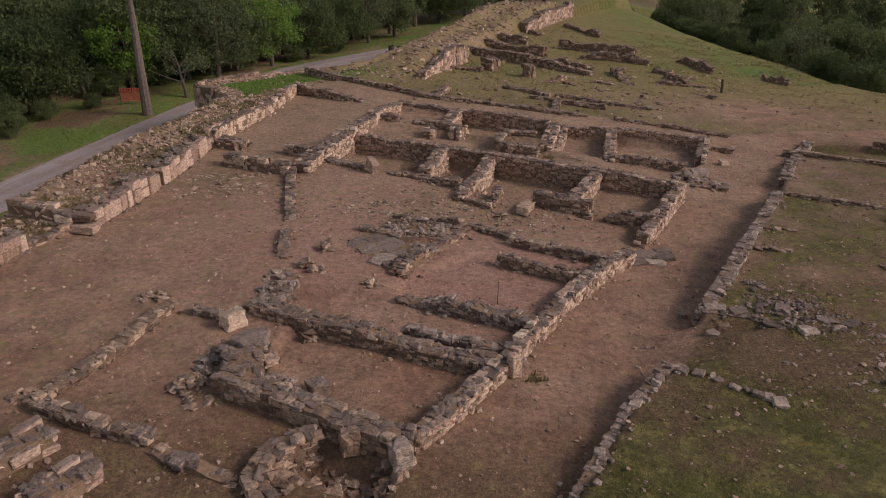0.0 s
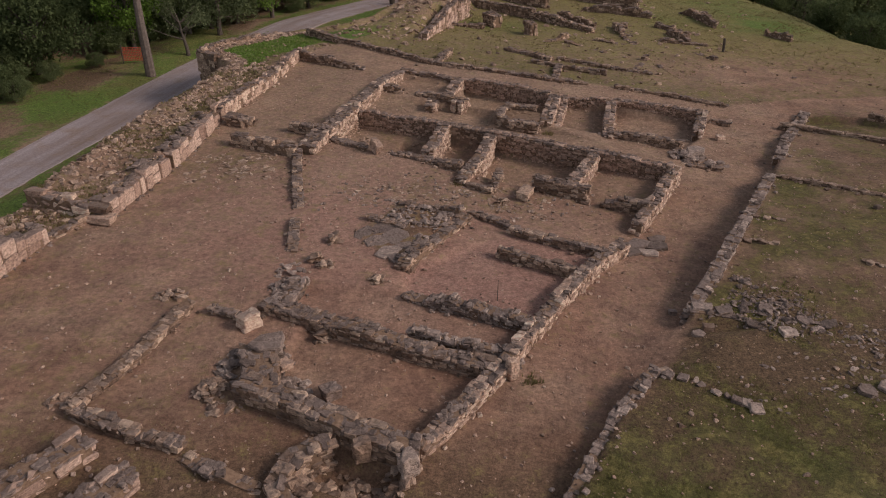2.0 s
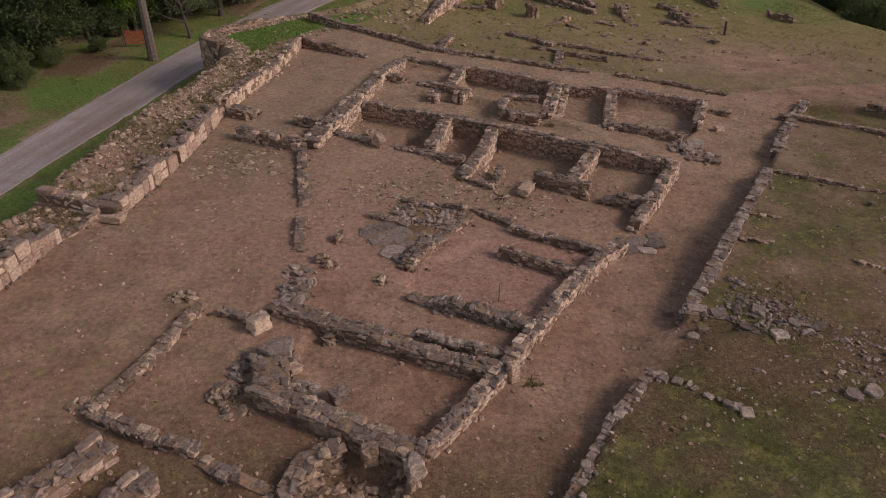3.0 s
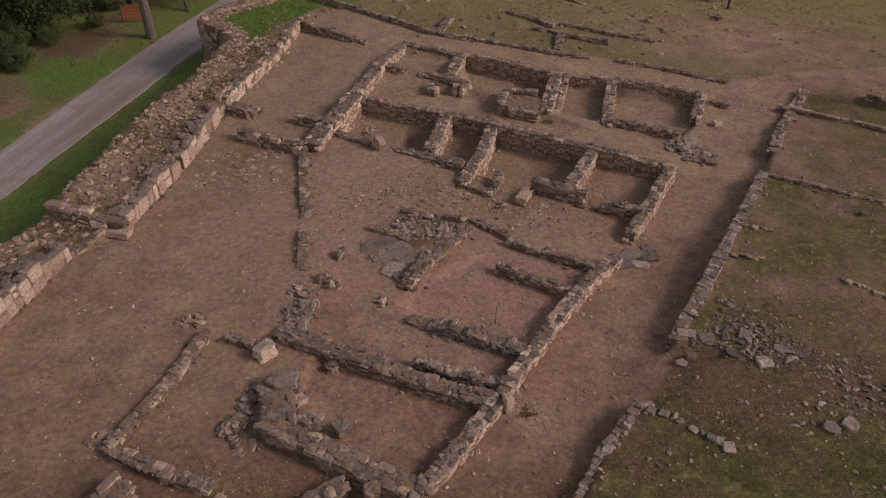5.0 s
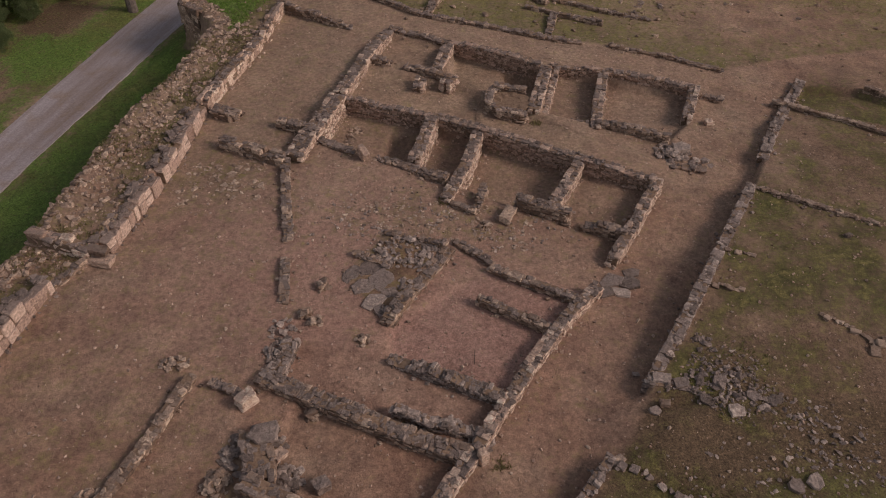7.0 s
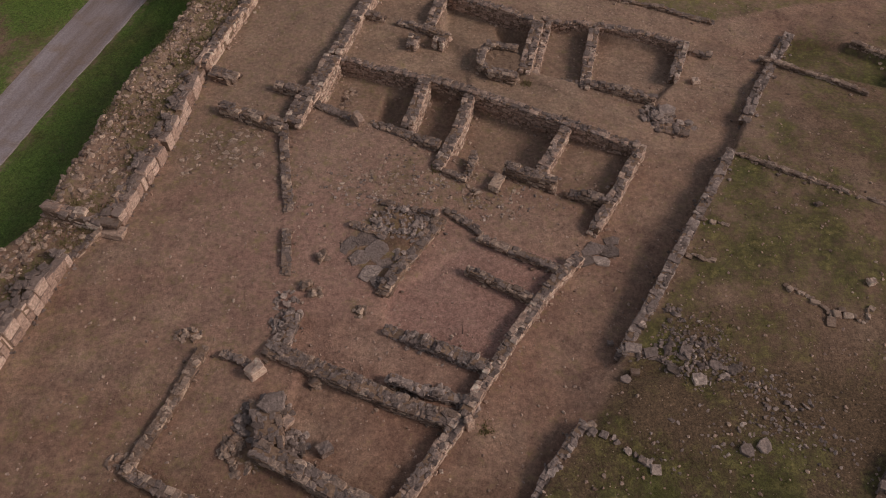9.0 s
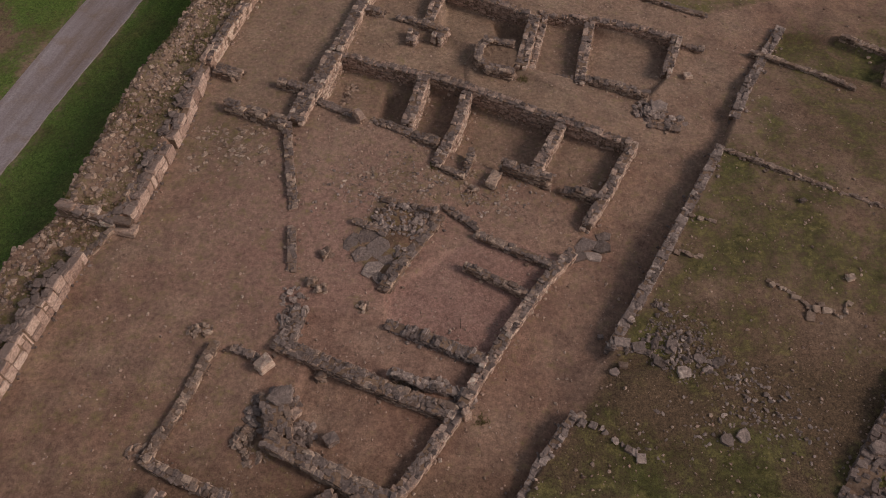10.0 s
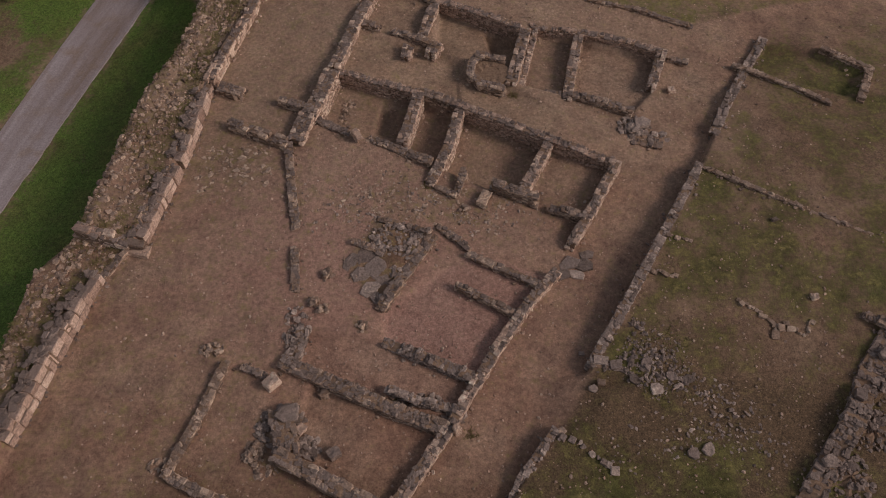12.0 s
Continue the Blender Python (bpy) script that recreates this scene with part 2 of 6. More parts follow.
M_DRY = leaf_material("dry_grass", (0.150, 0.130, 0.060), (0.220, 0.185, 0.092), (0.310, 0.255, 0.140))

# ---- plan ----


def lattice(ix, iy, seed):
    h = np.sin(ix * 127.1 + iy * 311.7 + seed * 74.7) * 43758.5453
    return h - np.floor(h)


def value_noise(x, y, seed=0):
    x, y = np.asarray(x, float), np.asarray(y, float)
    ix, iy = np.floor(x), np.floor(y)
    fx, fy = x - ix, y - iy
    fx, fy = fx * fx * (3 - 2 * fx), fy * fy * (3 - 2 * fy)
    a = lattice(ix, iy, seed) * (1 - fx) + lattice(ix + 1, iy, seed) * fx
    c = lattice(ix, iy + 1, seed) * (1 - fx) + lattice(ix + 1, iy + 1, seed) * fx
    return a * (1 - fy) + c * fy - 0.5


def fbm(x, y, seed=0, octaves=4):
    return sum(value_noise(np.asarray(x) * 2 ** k, np.asarray(y) * 2 ** k, seed + k) * 0.5 ** k for k in range(octaves))


def side_distance(x, y, line):
    """Signed distance to a polyline: positive to the right of its way."""
    best = np.full(np.shape(x), 1e9)
    sign = np.ones(np.shape(x))
    for (ax, ay), (bx, by) in zip(line, line[1:]):
        dx, dy = bx - ax, by - ay
        t = np.clip(((x - ax) * dx + (y - ay) * dy) / (dx * dx + dy * dy), 0, 1)
        d = np.hypot(x - ax - t * dx, y - ay - t * dy)
        s = np.where((x - ax) * dy - (y - ay) * dx > 0, 1.0, -1.0)
        near = d < best - 1e-9
        best, sign = np.where(near, d, best), np.where(near, s, sign)
    return best * sign


def inside(x, y, poly):
    """Distance into a convex polygon (negative outside)."""
    area = sum(ax * by - bx * ay for (ax, ay), (bx, by) in zip(poly, poly[1:] + poly[:1]))
    best = np.full(np.shape(x), 1e9)
    for (ax, ay), (bx, by) in zip(poly, poly[1:] + poly[:1]):
        n = math.hypot(bx - ax, by - ay)
        best = np.minimum(best, ((x - ax) * (ay - by) + (y - ay) * (bx - ax)) / n * (1 if area > 0 else -1))
    return best


def step(v, a, b):
    t = np.clip((v - a) / (b - a), 0, 1)
    return t * t * (3 - 2 * t)


RAMPART_IN = [(-16.4, 10), (-15.25, 16.05), (-13.75, 23.0), (-12.4, 24.6), (-11.35, 29.0), (-11.0, 31.6), (-10.7, 34.5), (-9.4, 40.0), (-8.6, 45.2), (-7.2, 47.4)]
RAMPART_OUT = [(-19.5, 8), (-17.2, 16.5), (-16.7, 23.5), (-15.35, 25.5), (-14.7, 29.6), (-14.2, 33.3), (-12.9, 37.3), (-12.2, 42.5), (-13.2, 44.2), (-14.4, 45.3), (-14.3, 47.0), (-13.5, 48.6),
               (-12.1, 50.2), (-9.9, 52.5), (-7.4, 54.2), (-5.4, 56.8), (-3.9, 62.7), (0.9, 75.6), (6.7, 90.5), (18.0, 112.0)]
RAMPART2_IN = [(-1.4, 50.6), (0.7, 59.0), (4.9, 71.3), (14.7, 92.4)]
TERRACE = [(2.4, 11.2), (4.3, 14.5), (5.6, 16.2), (7.2, 18.9), (8.9, 21.5), (10.65, 24.45), (13.7, 29.6), (14.8, 31.7), (16.1, 34.15), (19.0, 38.9), (20.0, 40.6)]
EAST_EDGE = [(42, 30), (38, 50), (31.0, 62.0), (32.0, 71.6), (30.2, 81.6), (28.0, 94.6), (27.0, 118.0)]
ROAD = [(-27.95, 8), (-25.05, 20), (-22.1, 32), (-19.7, 42), (-17.0, 52), (-12.8, 63), (-7.5, 73), (-1.5, 83), (5, 97), (14, 116)]
GX = [-14, -5, 1, 5, 9, 14, 24, 40]
GY = [10, 18, 26, 31, 40, 48, 60, 80, 120]
GZ = np.array([
    [0.25, 0.10, -0.10, -0.30, -0.35, -0.3, -0.3, -0.3],
    [0.20, 0.15, -0.05, -0.38, -0.48, -0.5, -0.5, -0.5],
    [0.30, 0.25, -0.10, -0.30, -0.55, -0.6, -0.6, -0.6],
    [0.35, 0.38, 0.25, 0.15, -0.20, -0.65, -0.7, -0.8],
    [0.60, 0.60, 0.40, 0.18, -0.12, -0.60, -0.9, -1.2],
    [0.70, 0.75, 0.35, 0.05, -0.30, -0.70, -1.2, -1.8],
    [0.20, 0.10, -0.40, -0.70, -0.80, -1.00, -1.5, -2.6],
    [0.00, 0.00, -0.30, -0.50, -0.60, -0.80, -1.8, -4.0],
    [0.00, 0.00, 0.00, 0.00, 0.00, -0.30, -1.8, -5.0]])
ROOMS = [
    ([(-4.3, 35.4), (0.0, 33.9), (-0.85, 30.6), (-5.1, 32.4)], -0.16, 0.25, 0.35),
    ([(-1.9, 33.6), (-0.1, 33.2), (-0.7, 31.4), (-2.2, 32.0)], -0.52, 0.2, 0.2),
    ([(0.15, 33.9), (2.1, 33.0), (0.95, 29.3), (-0.8, 30.5)], -0.44, 0.22, 0.35),
    ([(2.1, 33.0), (6.5, 30.75), (5.0, 27.4), (3.5, 28.2), (1.1, 29.4)], -0.54, 0.24, 0.35),
    ([(6.55, 30.6), (9.5, 29.2), (7.7, 26.2), (5.1, 27.2)], -0.32, 0.24, 0.35),
    ([(1.0, 41.0), (5.7, 39.0), (4.9, 35.9), (0.9, 37.5)], -0.30, 0.12, 0.0),
    ([(3.6, 39.4), (5.6, 38.6), (5.2, 37.1), (3.9, 37.7)], -0.75, 0.1, 0.0),
    ([(6.3, 39.4), (8.7, 38.6), (7.7, 34.3), (5.3, 35.0)], -0.50, 0.2, 0.3),
    ([(8.8, 38.6), (13.1, 37.2), (12.1, 34.8), (10.7, 33.1), (7.8, 34.3)], -0.68, 0.12, 0.3),
    ([(-2.5, 42.2), (0.8, 41.0), (0.1, 37.9), (-3.3, 39.2)], 0.30, 0.15, 0.1, 0.03),
    ([(-3.9, 38.6), (0.9, 37.4), (2.3, 36.5), (2.1, 33.4), (0.0, 34.2), (-4.2, 35.6)], 0.42, 0.15, 0.1, 0.085),
    ([(2.2, 36.6), (4.9, 34.7), (7.5, 33.7), (6.6, 31.1), (2.1, 33.4)], 0.0, 0.15, 0.1, 0.01),
    ([(-1.2, 20.0), (2.3, 18.4), (6.1, 23.2), (2.4, 24.6), (-1.3, 21.6)], -0.16, 0.05, 1.0),
    ([(-5.2, 19.2), (1.4, 16.4), (2.3, 18.3), (-1.2, 20.0), (-4.4, 20.6)], -0.08, 0.0, 0.5),
    ([(-4.9, 15.2), (-0.6, 13.2), (1.4, 16.2), (-4.0, 18.4)], -0.06, 0.05, 0.3),
]
PLATFORM = [(-3.25, 23.9), (-1.7, 26.4), (0.55, 25.5), (-1.55, 21.6)][::-1]
HOLLOW = [(18.9, 38.6), (21.7, 37.9), (23.6, 35.9), (22.3, 34.0), (19.8, 35.2), (17.3, 36.8)]
BANK = [(19.2, 20.4), (17.8, 18.84), (16.57, 16.8), (14.95, 14.9), (13.9, 13.4)][::-1]
KERB = [(-9.5, 51.5), (-6.5, 48.6), (-3.4, 46.3), (-1.0, 44.6), (2.6, 43.5), (5.9, 42.4), (7.9, 42.0), (9.5, 41.9), (12.3, 41.2), (15.2, 40.0), (20.0, 41.5), (30, 44)]
DIG = [(-3.2, 13.6), (-0.9, 12.7), (-1.2, 11.4), (-3.4, 12.3)]


def ground_z(x, y, rough=True):
    x, y = np.asarray(x, float), np.asarray(y, float)
    cx, cy = np.clip(x, GX[0], GX[-1]), np.clip(y, GY[0], GY[-1])
    ix = np.clip(np.searchsorted(GX, cx) - 1, 0, len(GX) - 2)
    iy = np.clip(np.searchsorted(GY, cy) - 1, 0, len(GY) - 2)
    gx, gy = np.array(GX, float), np.array(GY, float)
    fx, fy = (cx - gx[ix]) / (gx[ix + 1] - gx[ix]), (cy - gy[iy]) / (gy[iy + 1] - gy[iy])
    z = (GZ[iy, ix] * (1 - fx) + GZ[iy, ix + 1] * fx) * (1 - fy) + (GZ[iy + 1, ix] * (1 - fx) + GZ[iy + 1, ix + 1] * fx) * fy
    # the higher field east of the street
    field = np.interp(y, [10, 24, 29, 33, 39, 48], [0.2, 0.2, -0.03, -0.38, -0.75, -1.0]) + 0.012 * np.clip(x - 12, 0, 10)
    d = side_distance(x, y, TERRACE)
    gap = step(y, 15.6, 16.6) * (1 - step(y, 18.4, 18.75))
    w = np.maximum(0.12, 1.2 * gap)
    up = step(d, -w * 0.5 - 0.9 * gap, w * 0.5 + 0.9 * gap) * (1 - step(y, 38, 42))
    z = z * (1 - up) + field * up
    for poly, floor, _, _, *fall in ROOMS:
        k = step(inside(x, y, poly), -0.12, 0.12)
        z = z * (1 - k) + (floor - (fall[0] * (x - poly[0][0]) if fall else 0.0)) * k
    k = step(inside(x, y, PLATFORM), -0.06, 0.1)
    z = z * (1 - k) + 0.14 * k
    z = z - 0.3 * step(inside(x, y, HOLLOW), 0.0, 0.4)
    k = step(inside(x, y, DIG), -0.1, 0.5)
    z = z - 0.45 * k
    z = z + 0.07 * np.exp(-((x - 9.8) / 0.9) ** 2 - ((y - 18.7) / 1.1) ** 2)
    z = z - 0.25 * np.exp(-((x - 8.2) / 0.7) ** 2 - ((y - 18.2) / 0.35) ** 2)
    # the rampart and the low ground outside it
    din, dout = side_distance(x, y, RAMPART_IN), side_distance(x, y, RAMPART_OUT)
    crest = np.interp(y + 0.283 * (x + 12.9), [10, 21.5, 22.8, 24.5, 24.95, 34, 44, 50], [0.85, 0.85, 0.5, 0.46, 0.92, 1.02, 1.0, 0.55])
    k = step(-din, 0.05, 0.3) * (1 - step(y, 46.0, 52.0)) * step(dout, -0.3, 0.3)
    z = z * (1 - k) + crest * k
    z = z + 0.22 * k * np.exp(-((dout - 0.6) / 0.6) ** 2) * step(y, 24, 27) * (1 - step(y, 40, 43))
    d2 = side_distance(x, y, RAMPART2_IN)
    k = step(-d2, 0.1, 1.3) * step(y, 50.0, 53.5) * step(dout, -0.3, 0.6)
    z = z * (1 - k) + (np.interp(y, [50, 58, 62, 66, 76, 82, 90, 97], [0.6, 1.25, 0.7, 0.45, 0.5, 1.1, 1.1, -0.2]) + np.interp(y, [52, 56, 60, 65, 80, 92], [-0.3, -0.85, -0.45, 0.2, 0.7, 0.0]) * np.exp(-((dout - 1.0) / 0.9) ** 2)) * k
    low = np.interp(y, [10, 45, 52, 65, 80, 110], [-2.3, -2.2, -2.1, -1.7, -2.4, -3.0])
    away = np.clip(-dout, 0, None)
    k = step(-dout, 0.0, np.interp(y, [42, 44, 52, 54, 70, 85, 100], [0.9, 0.4, 0.4, 0.9, 0.9, 3.0, 9.0]))
    z = z * (1 - k) + (low + 0.75 * np.exp(-away / 2.2) - 0.02 * np.clip(away - 9, 0, 40)) * k
    k = (1 - step(np.abs(side_distance(x, y, ROAD)), 2.0, 3.0)) * step(-dout, 0.5, 1.5)
    z = z * (1 - k) + (low - 0.03) * k
    k = step(side_distance(x, y, EAST_EDGE), -2.0, 14.0) * step(y, 45, 62)
    z = z - 5.0 * k
    if rough:
        z = z + 0.10 * fbm(x * 0.5, y * 0.5, 3) + 0.035 * fbm(x * 2.3, y * 2.3, 9)
    return z


LX, LY = np.arange(-34, 40.01, 0.1), np.arange(6, 104.01, 0.1)
LOOKUP = ground_z(*np.meshgrid(LX, LY))


def gz(x, y):
    """Height of the ground at a place."""
    if not (LX[0] < x < LX[-1] - 0.1 and LY[0] < y < LY[-1] - 0.1):
        return float(ground_z(np.array([x]), np.array([y]))[0])
    u, v = (x - LX[0]) * 10, (y - LY[0]) * 10
    i, j = int(u), int(v)
    u, v = u - i, v - j
    return float((LOOKUP[j, i] * (1 - u) + LOOKUP[j, i + 1] * u) * (1 - v) + (LOOKUP[j + 1, i] * (1 - u) + LOOKUP[j + 1, i + 1] * u) * v)


def zone_values(x, y):
    """How grassy, how pink and how lush the ground is."""
    d = side_distance(x, y, TERRACE)
    grass = 0.17 + 0.08 * step(-x, 3, 7) + 0.0 * x
    lush = 0.0 * x
    field = step(d, -0.1, 0.5) * (1 - step(y + 2.5 * fbm(x * 0.25, y * 0.25, 41), 35.5, 43))
    grass = grass * (1 - field) + (0.43 + 0.32 * fbm(x * 0.22, y * 0.22, 51, 3) + 0.6 * fbm(x * 0.8, y * 0.8, 57, 3)) * field
    lush = np.clip(np.clip(0.30 - (y - 11) * 0.03, 0.06, 0.30) + 0.36 * fbm(x * 0.6, y * 0.6, 61, 3), 0, 0.8) * 0.85 * field
    near = field * (1 - step(y + 1.5 * fbm(x * 0.5, y * 0.5, 63), 14.0, 16.5)) * (1 - step(x, 10, 13))
    grass, lush = grass + 0.25 * near, lush * (1 - 0.3 * near)
    north = step(-side_distance(x, y, KERB), 0.0, 0.5)
    grass = grass + (0.48 + 0.12 * step(y, 50, 60)) * north * (1 - field)
    lush = lush + 0.16 * north * (1 - field)
    ridge = step(-side_distance(x, y, RAMPART2_IN), 0.0, 0.8) * step(side_distance(x, y, RAMPART_OUT), -0.3, 0.5) * step(y, 50, 54) * (1 - step(y, 92, 97))
    grass = grass * (1 - ridge) + (0.46 + 0.4 * fbm(x * 0.5, y * 0.5, 91, 3)) * ridge
    bare = np.exp(-((x - 19) / 7) ** 2 - ((y - 46.5) / 4.5) ** 2)
    grass = grass - 0.45 * bare
    grass = grass - 0.25 * np.exp(-((x - 14.5) / 1.8) ** 2 - ((y - 20.5) / 3) ** 2)
    lush = lush + 0.75 * step(y, 54, 66) * step(x, 13, 22) * np.clip(0.6 + 1.4 * fbm(x * 0.15, y * 0.15, 95, 3), 0, 1)
    grass = grass + 0.4 * step(y, 56, 66) * step(x, 14, 22)
    k = np.exp(-((x - 25.5) / 4.5) ** 2 - ((y - 63.8) / 3.2) ** 2)
    grass, lush = grass + 0.4 * k, lush + 1.1 * k
    k = np.exp(-((x - 3.5) / 3.0) ** 2 - ((y - 58.5) / 2.0) ** 2)
    grass, lush = grass + 0.5 * k, lush + 0.7 * k
    k = step(inside(x, y, HOLLOW) + 0.9 * fbm(x * 1.1, y * 1.1, 71, 3), -0.3, 0.9)
    grass, lush = grass + 0.3 * k, lush + 0.04 * k
    east = side_distance(x, y, BANK)
    grass = grass - 0.35 * np.exp(-((east + 0.7) / 0.7) ** 2) * step(y, 11, 13) * (1 - step(y, 21, 23))
    grass = grass - 0.3 * np.exp(-((x - 12.3) / 1.6) ** 2 - ((y - 16.4) / 1.1) ** 2)
    k = np.exp(-((x - 9.8) / 1.5) ** 2 - ((y - 18.6) / 1.5) ** 2)
    grass = grass - 0.12 * k
    k = np.exp(-((x - 7.8) / 1.6) ** 2 - ((y - 17.2) / 1.3) ** 2)
    grass = grass - 0.55 * k
    grass = grass + 0.2 * (np.exp(-((x - 0.5) / 4.8) ** 2 - ((y - 27.2) / 1.7) ** 2) + np.exp(-((x + 9) / 1.8) ** 2 - ((y - 29.8) / 1.6) ** 2))
    pink = 0.28 + 0.66 * np.exp(-((x + 3) / 8.0) ** 2 - ((y - 25) / 6.5) ** 2)
    for poly, _, g, p, *_fall in ROOMS:
        k = step(inside(x, y, poly), -0.1, 0.1)
        grass, pink = grass * (1 - k) + g * k, pink * (1 - k) + p * k
    k = step(inside(x, y, PLATFORM), -0.1, 0.2)
    grass, pink = grass * (1 - k) + 0.34 * k, pink * (1 - k)
    din, dout = side_distance(x, y, RAMPART_IN), side_distance(x, y, RAMPART_OUT)
    k = step(-din, 0.1, 0.5) * step(dout, -0.2, 0.2) * (1 - step(y, 48, 54))
    strip = np.exp(-((din + 0.95) / 0.4) ** 2)
    grass = grass * (1 - k) + (0.36 + 0.2 * strip + 0.3 * fbm(x * 0.7, y * 0.7, 81, 3)) * k
    k = step(y, 40.5, 43.5) * (1 - step(y, 51, 54)) * step(-din, 1.0, 1.8) * step(dout, 0.8, 1.4)
    grass, lush = grass * (1 - k) + 1.0 * k, lush + 1.5 * k
    k = step(-dout, 0.2, 0.9)
    outside = np.clip(0.95 - 0.75 * step(-dout, 6.8, 9.5) * np.clip(0.15 + 1.3 * fbm(x * 0.3, y * 0.3, 21), 0, 1) - 0.6 * step(-dout, 10, 16) * np.clip(0.35 + 1.6 * fbm(x * 0.12, y * 0.12, 22), 0, 1), 0, 1)
    wood = step(-side_distance(x, y, ROAD) + 2.5 * fbm(x * 0.3, y * 0.3, 97, 3), 3.2, 6.0)
    off = -side_distance(x, y, ROAD)
    streak = step(fbm(off * 0.55 + 7.0, (y + 0.25 * x) * 0.13, 103, 3) + 0.12 * fbm(x * 0.9, y * 0.9, 105, 3), -0.03, 0.16) * step(off, 2.6, 3.8)
    outside = outside - 0.12 * wood - 0.45 * streak
    clearing = np.exp(-((x + 28.6) / 2.4) ** 2 - ((y - 61.5) / 2.6) ** 2)
    outside = outside - 1.2 * clearing
    outside = outside - 0.4 * np.exp(-((np.abs(side_distance(x, y, ROAD)) - 1.75) / 0.3) ** 2)
    grass, lush = grass * (1 - k) + np.clip(outside, 0, 1) * k, lush * (1 - k) + 1.55 * k
    # dark soil plus painted shade in the terrace-end hollow and light falloff over the field
    humus_shade = np.clip(field * (0.72 - 0.03 * np.clip(y - 14, 0, 24)) + 0.8 * (1 - step(y, 11.5, 15.5)) * (1 - field) * step(x, -14, -9) + 0.4 * field * step(x, 15, 19) * step(y, 26, 30) + 0.9 * np.exp(-((x - 14) / 5.0) ** 2 - ((y - 13.5) / 3.5) ** 2) * field + 1.0 * np.exp(-((x - 8.0) / 0.9) ** 2 - ((y - 17.5) / 0.9) ** 2) + 0.5 * np.exp(-((x - 9.8) / 1.5) ** 2 - ((y - 18.6) / 1.6) ** 2) + 0.5 * np.exp(-((x - 12.5) / 1.6) ** 2 - ((y - 17.0) / 1.0) ** 2) + 0.45 * field * (1 - step(y, 14, 19)) + np.clip(0.12 + 0.6 * wood + 0.3 * streak - 1.3 * clearing, 0, 1) * step(-dout, 0.2, 0.9), 0, 1)
    pink = pink + 0.8 * clearing
    return np.clip(grass, 0, 1), np.clip(pink, 0, 1), np.clip(lush, 0, 2), humus_shade


ZX, ZY = np.arange(-34, 40.01, 0.2), np.arange(6, 104.01, 0.2)
ZGRASS = zone_values(*np.meshgrid(ZX, ZY))[0]


def grassy(x, y):
    return float(ZGRASS[int(min(max((y - 6) * 5, 0), len(ZY) - 1)), int(min(max((x + 34) * 5, 0), len(ZX) - 1))])


# ---- ground ----


def build_ground():
    xs = np.concatenate([np.linspace(-900, -140, 12), np.linspace(-120, -32, 30), np.arange(-30, -17, 0.5), np.arange(-17, 24, 0.14), np.arange(24, 46, 0.6), np.linspace(48, 130, 26), np.linspace(150, 900, 12)])
    ys = np.concatenate([np.linspace(-900, -40, 12), np.linspace(-30, -6, 9), np.arange(-5, 9, 0.5), np.arange(9, 43, 0.14), np.arange(43, 72, 0.3), np.arange(72, 130, 1.4), np.linspace(140, 900, 16)])
    X, Y = np.meshgrid(xs, ys)
    Z = ground_z(X, Y)
    nx, ny = len(xs), len(ys)
    co = np.stack([X, Y, Z], -1).reshape(-1, 3)
    i = (np.arange(ny - 1)[:, None] * nx + np.arange(nx - 1)[None, :]).reshape(-1)
    faces = np.stack([i, i + 1, i + nx + 1, i + nx], -1)
    me = bpy.data.meshes.new("ground")
    me.vertices.add(len(co)); me.vertices.foreach_set("co", co.ravel())
    me.loops.add(faces.size); me.loops.foreach_set("vertex_index", faces.ravel())
    me.polygons.add(len(faces)); me.polygons.foreach_set("loop_start", np.arange(0, faces.size, 4)); me.polygons.foreach_set("loop_total", np.full(len(faces), 4))
    me.update(); me.validate()
    g, p, l, h = zone_values(X.ravel(), Y.ravel())
    at = me.color_attributes.new("zones", "FLOAT_COLOR", "POINT")
    at.data.foreach_set("color", np.stack([g, p, l, h], -1).ravel().astype(np.float32))
    me.polygons.foreach_set("use_smooth", np.ones(len(faces), bool))
    me.materials.append(M_GROUND)
    return tagged(new("ground", me), "bare reddish earth with patchy dry and green turf", "ground", kind="structure")


build_ground()


def mesh_ob(name, verts, faces, material, parent=None, label=""):
    me = bpy.data.meshes.new(name)
    me.from_pydata([tuple(v) for v in verts], [], [tuple(f) for f in faces])
    me.materials.append(material)
    ob = new(name, me)
    ob.parent = parent
    return tagged(ob, label) if label else ob


def part(name, bm, material, parent, label=""):
    me = bpy.data.meshes.new(name)
    bm.to_mesh(me)
    bm.free()
    me.materials.append(material)
    ob = new(name, me)
    ob.parent = parent
    return tagged(ob, label) if label else ob


def smooth_line(line, n=8):
    """A rounded copy of a polyline."""
    pts = [Vector(p) for p in line]
    out = []
    for i in range(len(pts) - 1):
        p0, p1, p2, p3 = pts[max(i - 1, 0)], pts[i], pts[i + 1], pts[min(i + 2, len(pts) - 1)]
        for k in range(n):
            t = k / n
            out.append(0.5 * (2 * p1 + (p2 - p0) * t + (2 * p0 - 5 * p1 + 4 * p2 - p3) * t * t + (3 * p1 - p0 - 3 * p2 + p3) * t ** 3))
    return out + [pts[-1]]


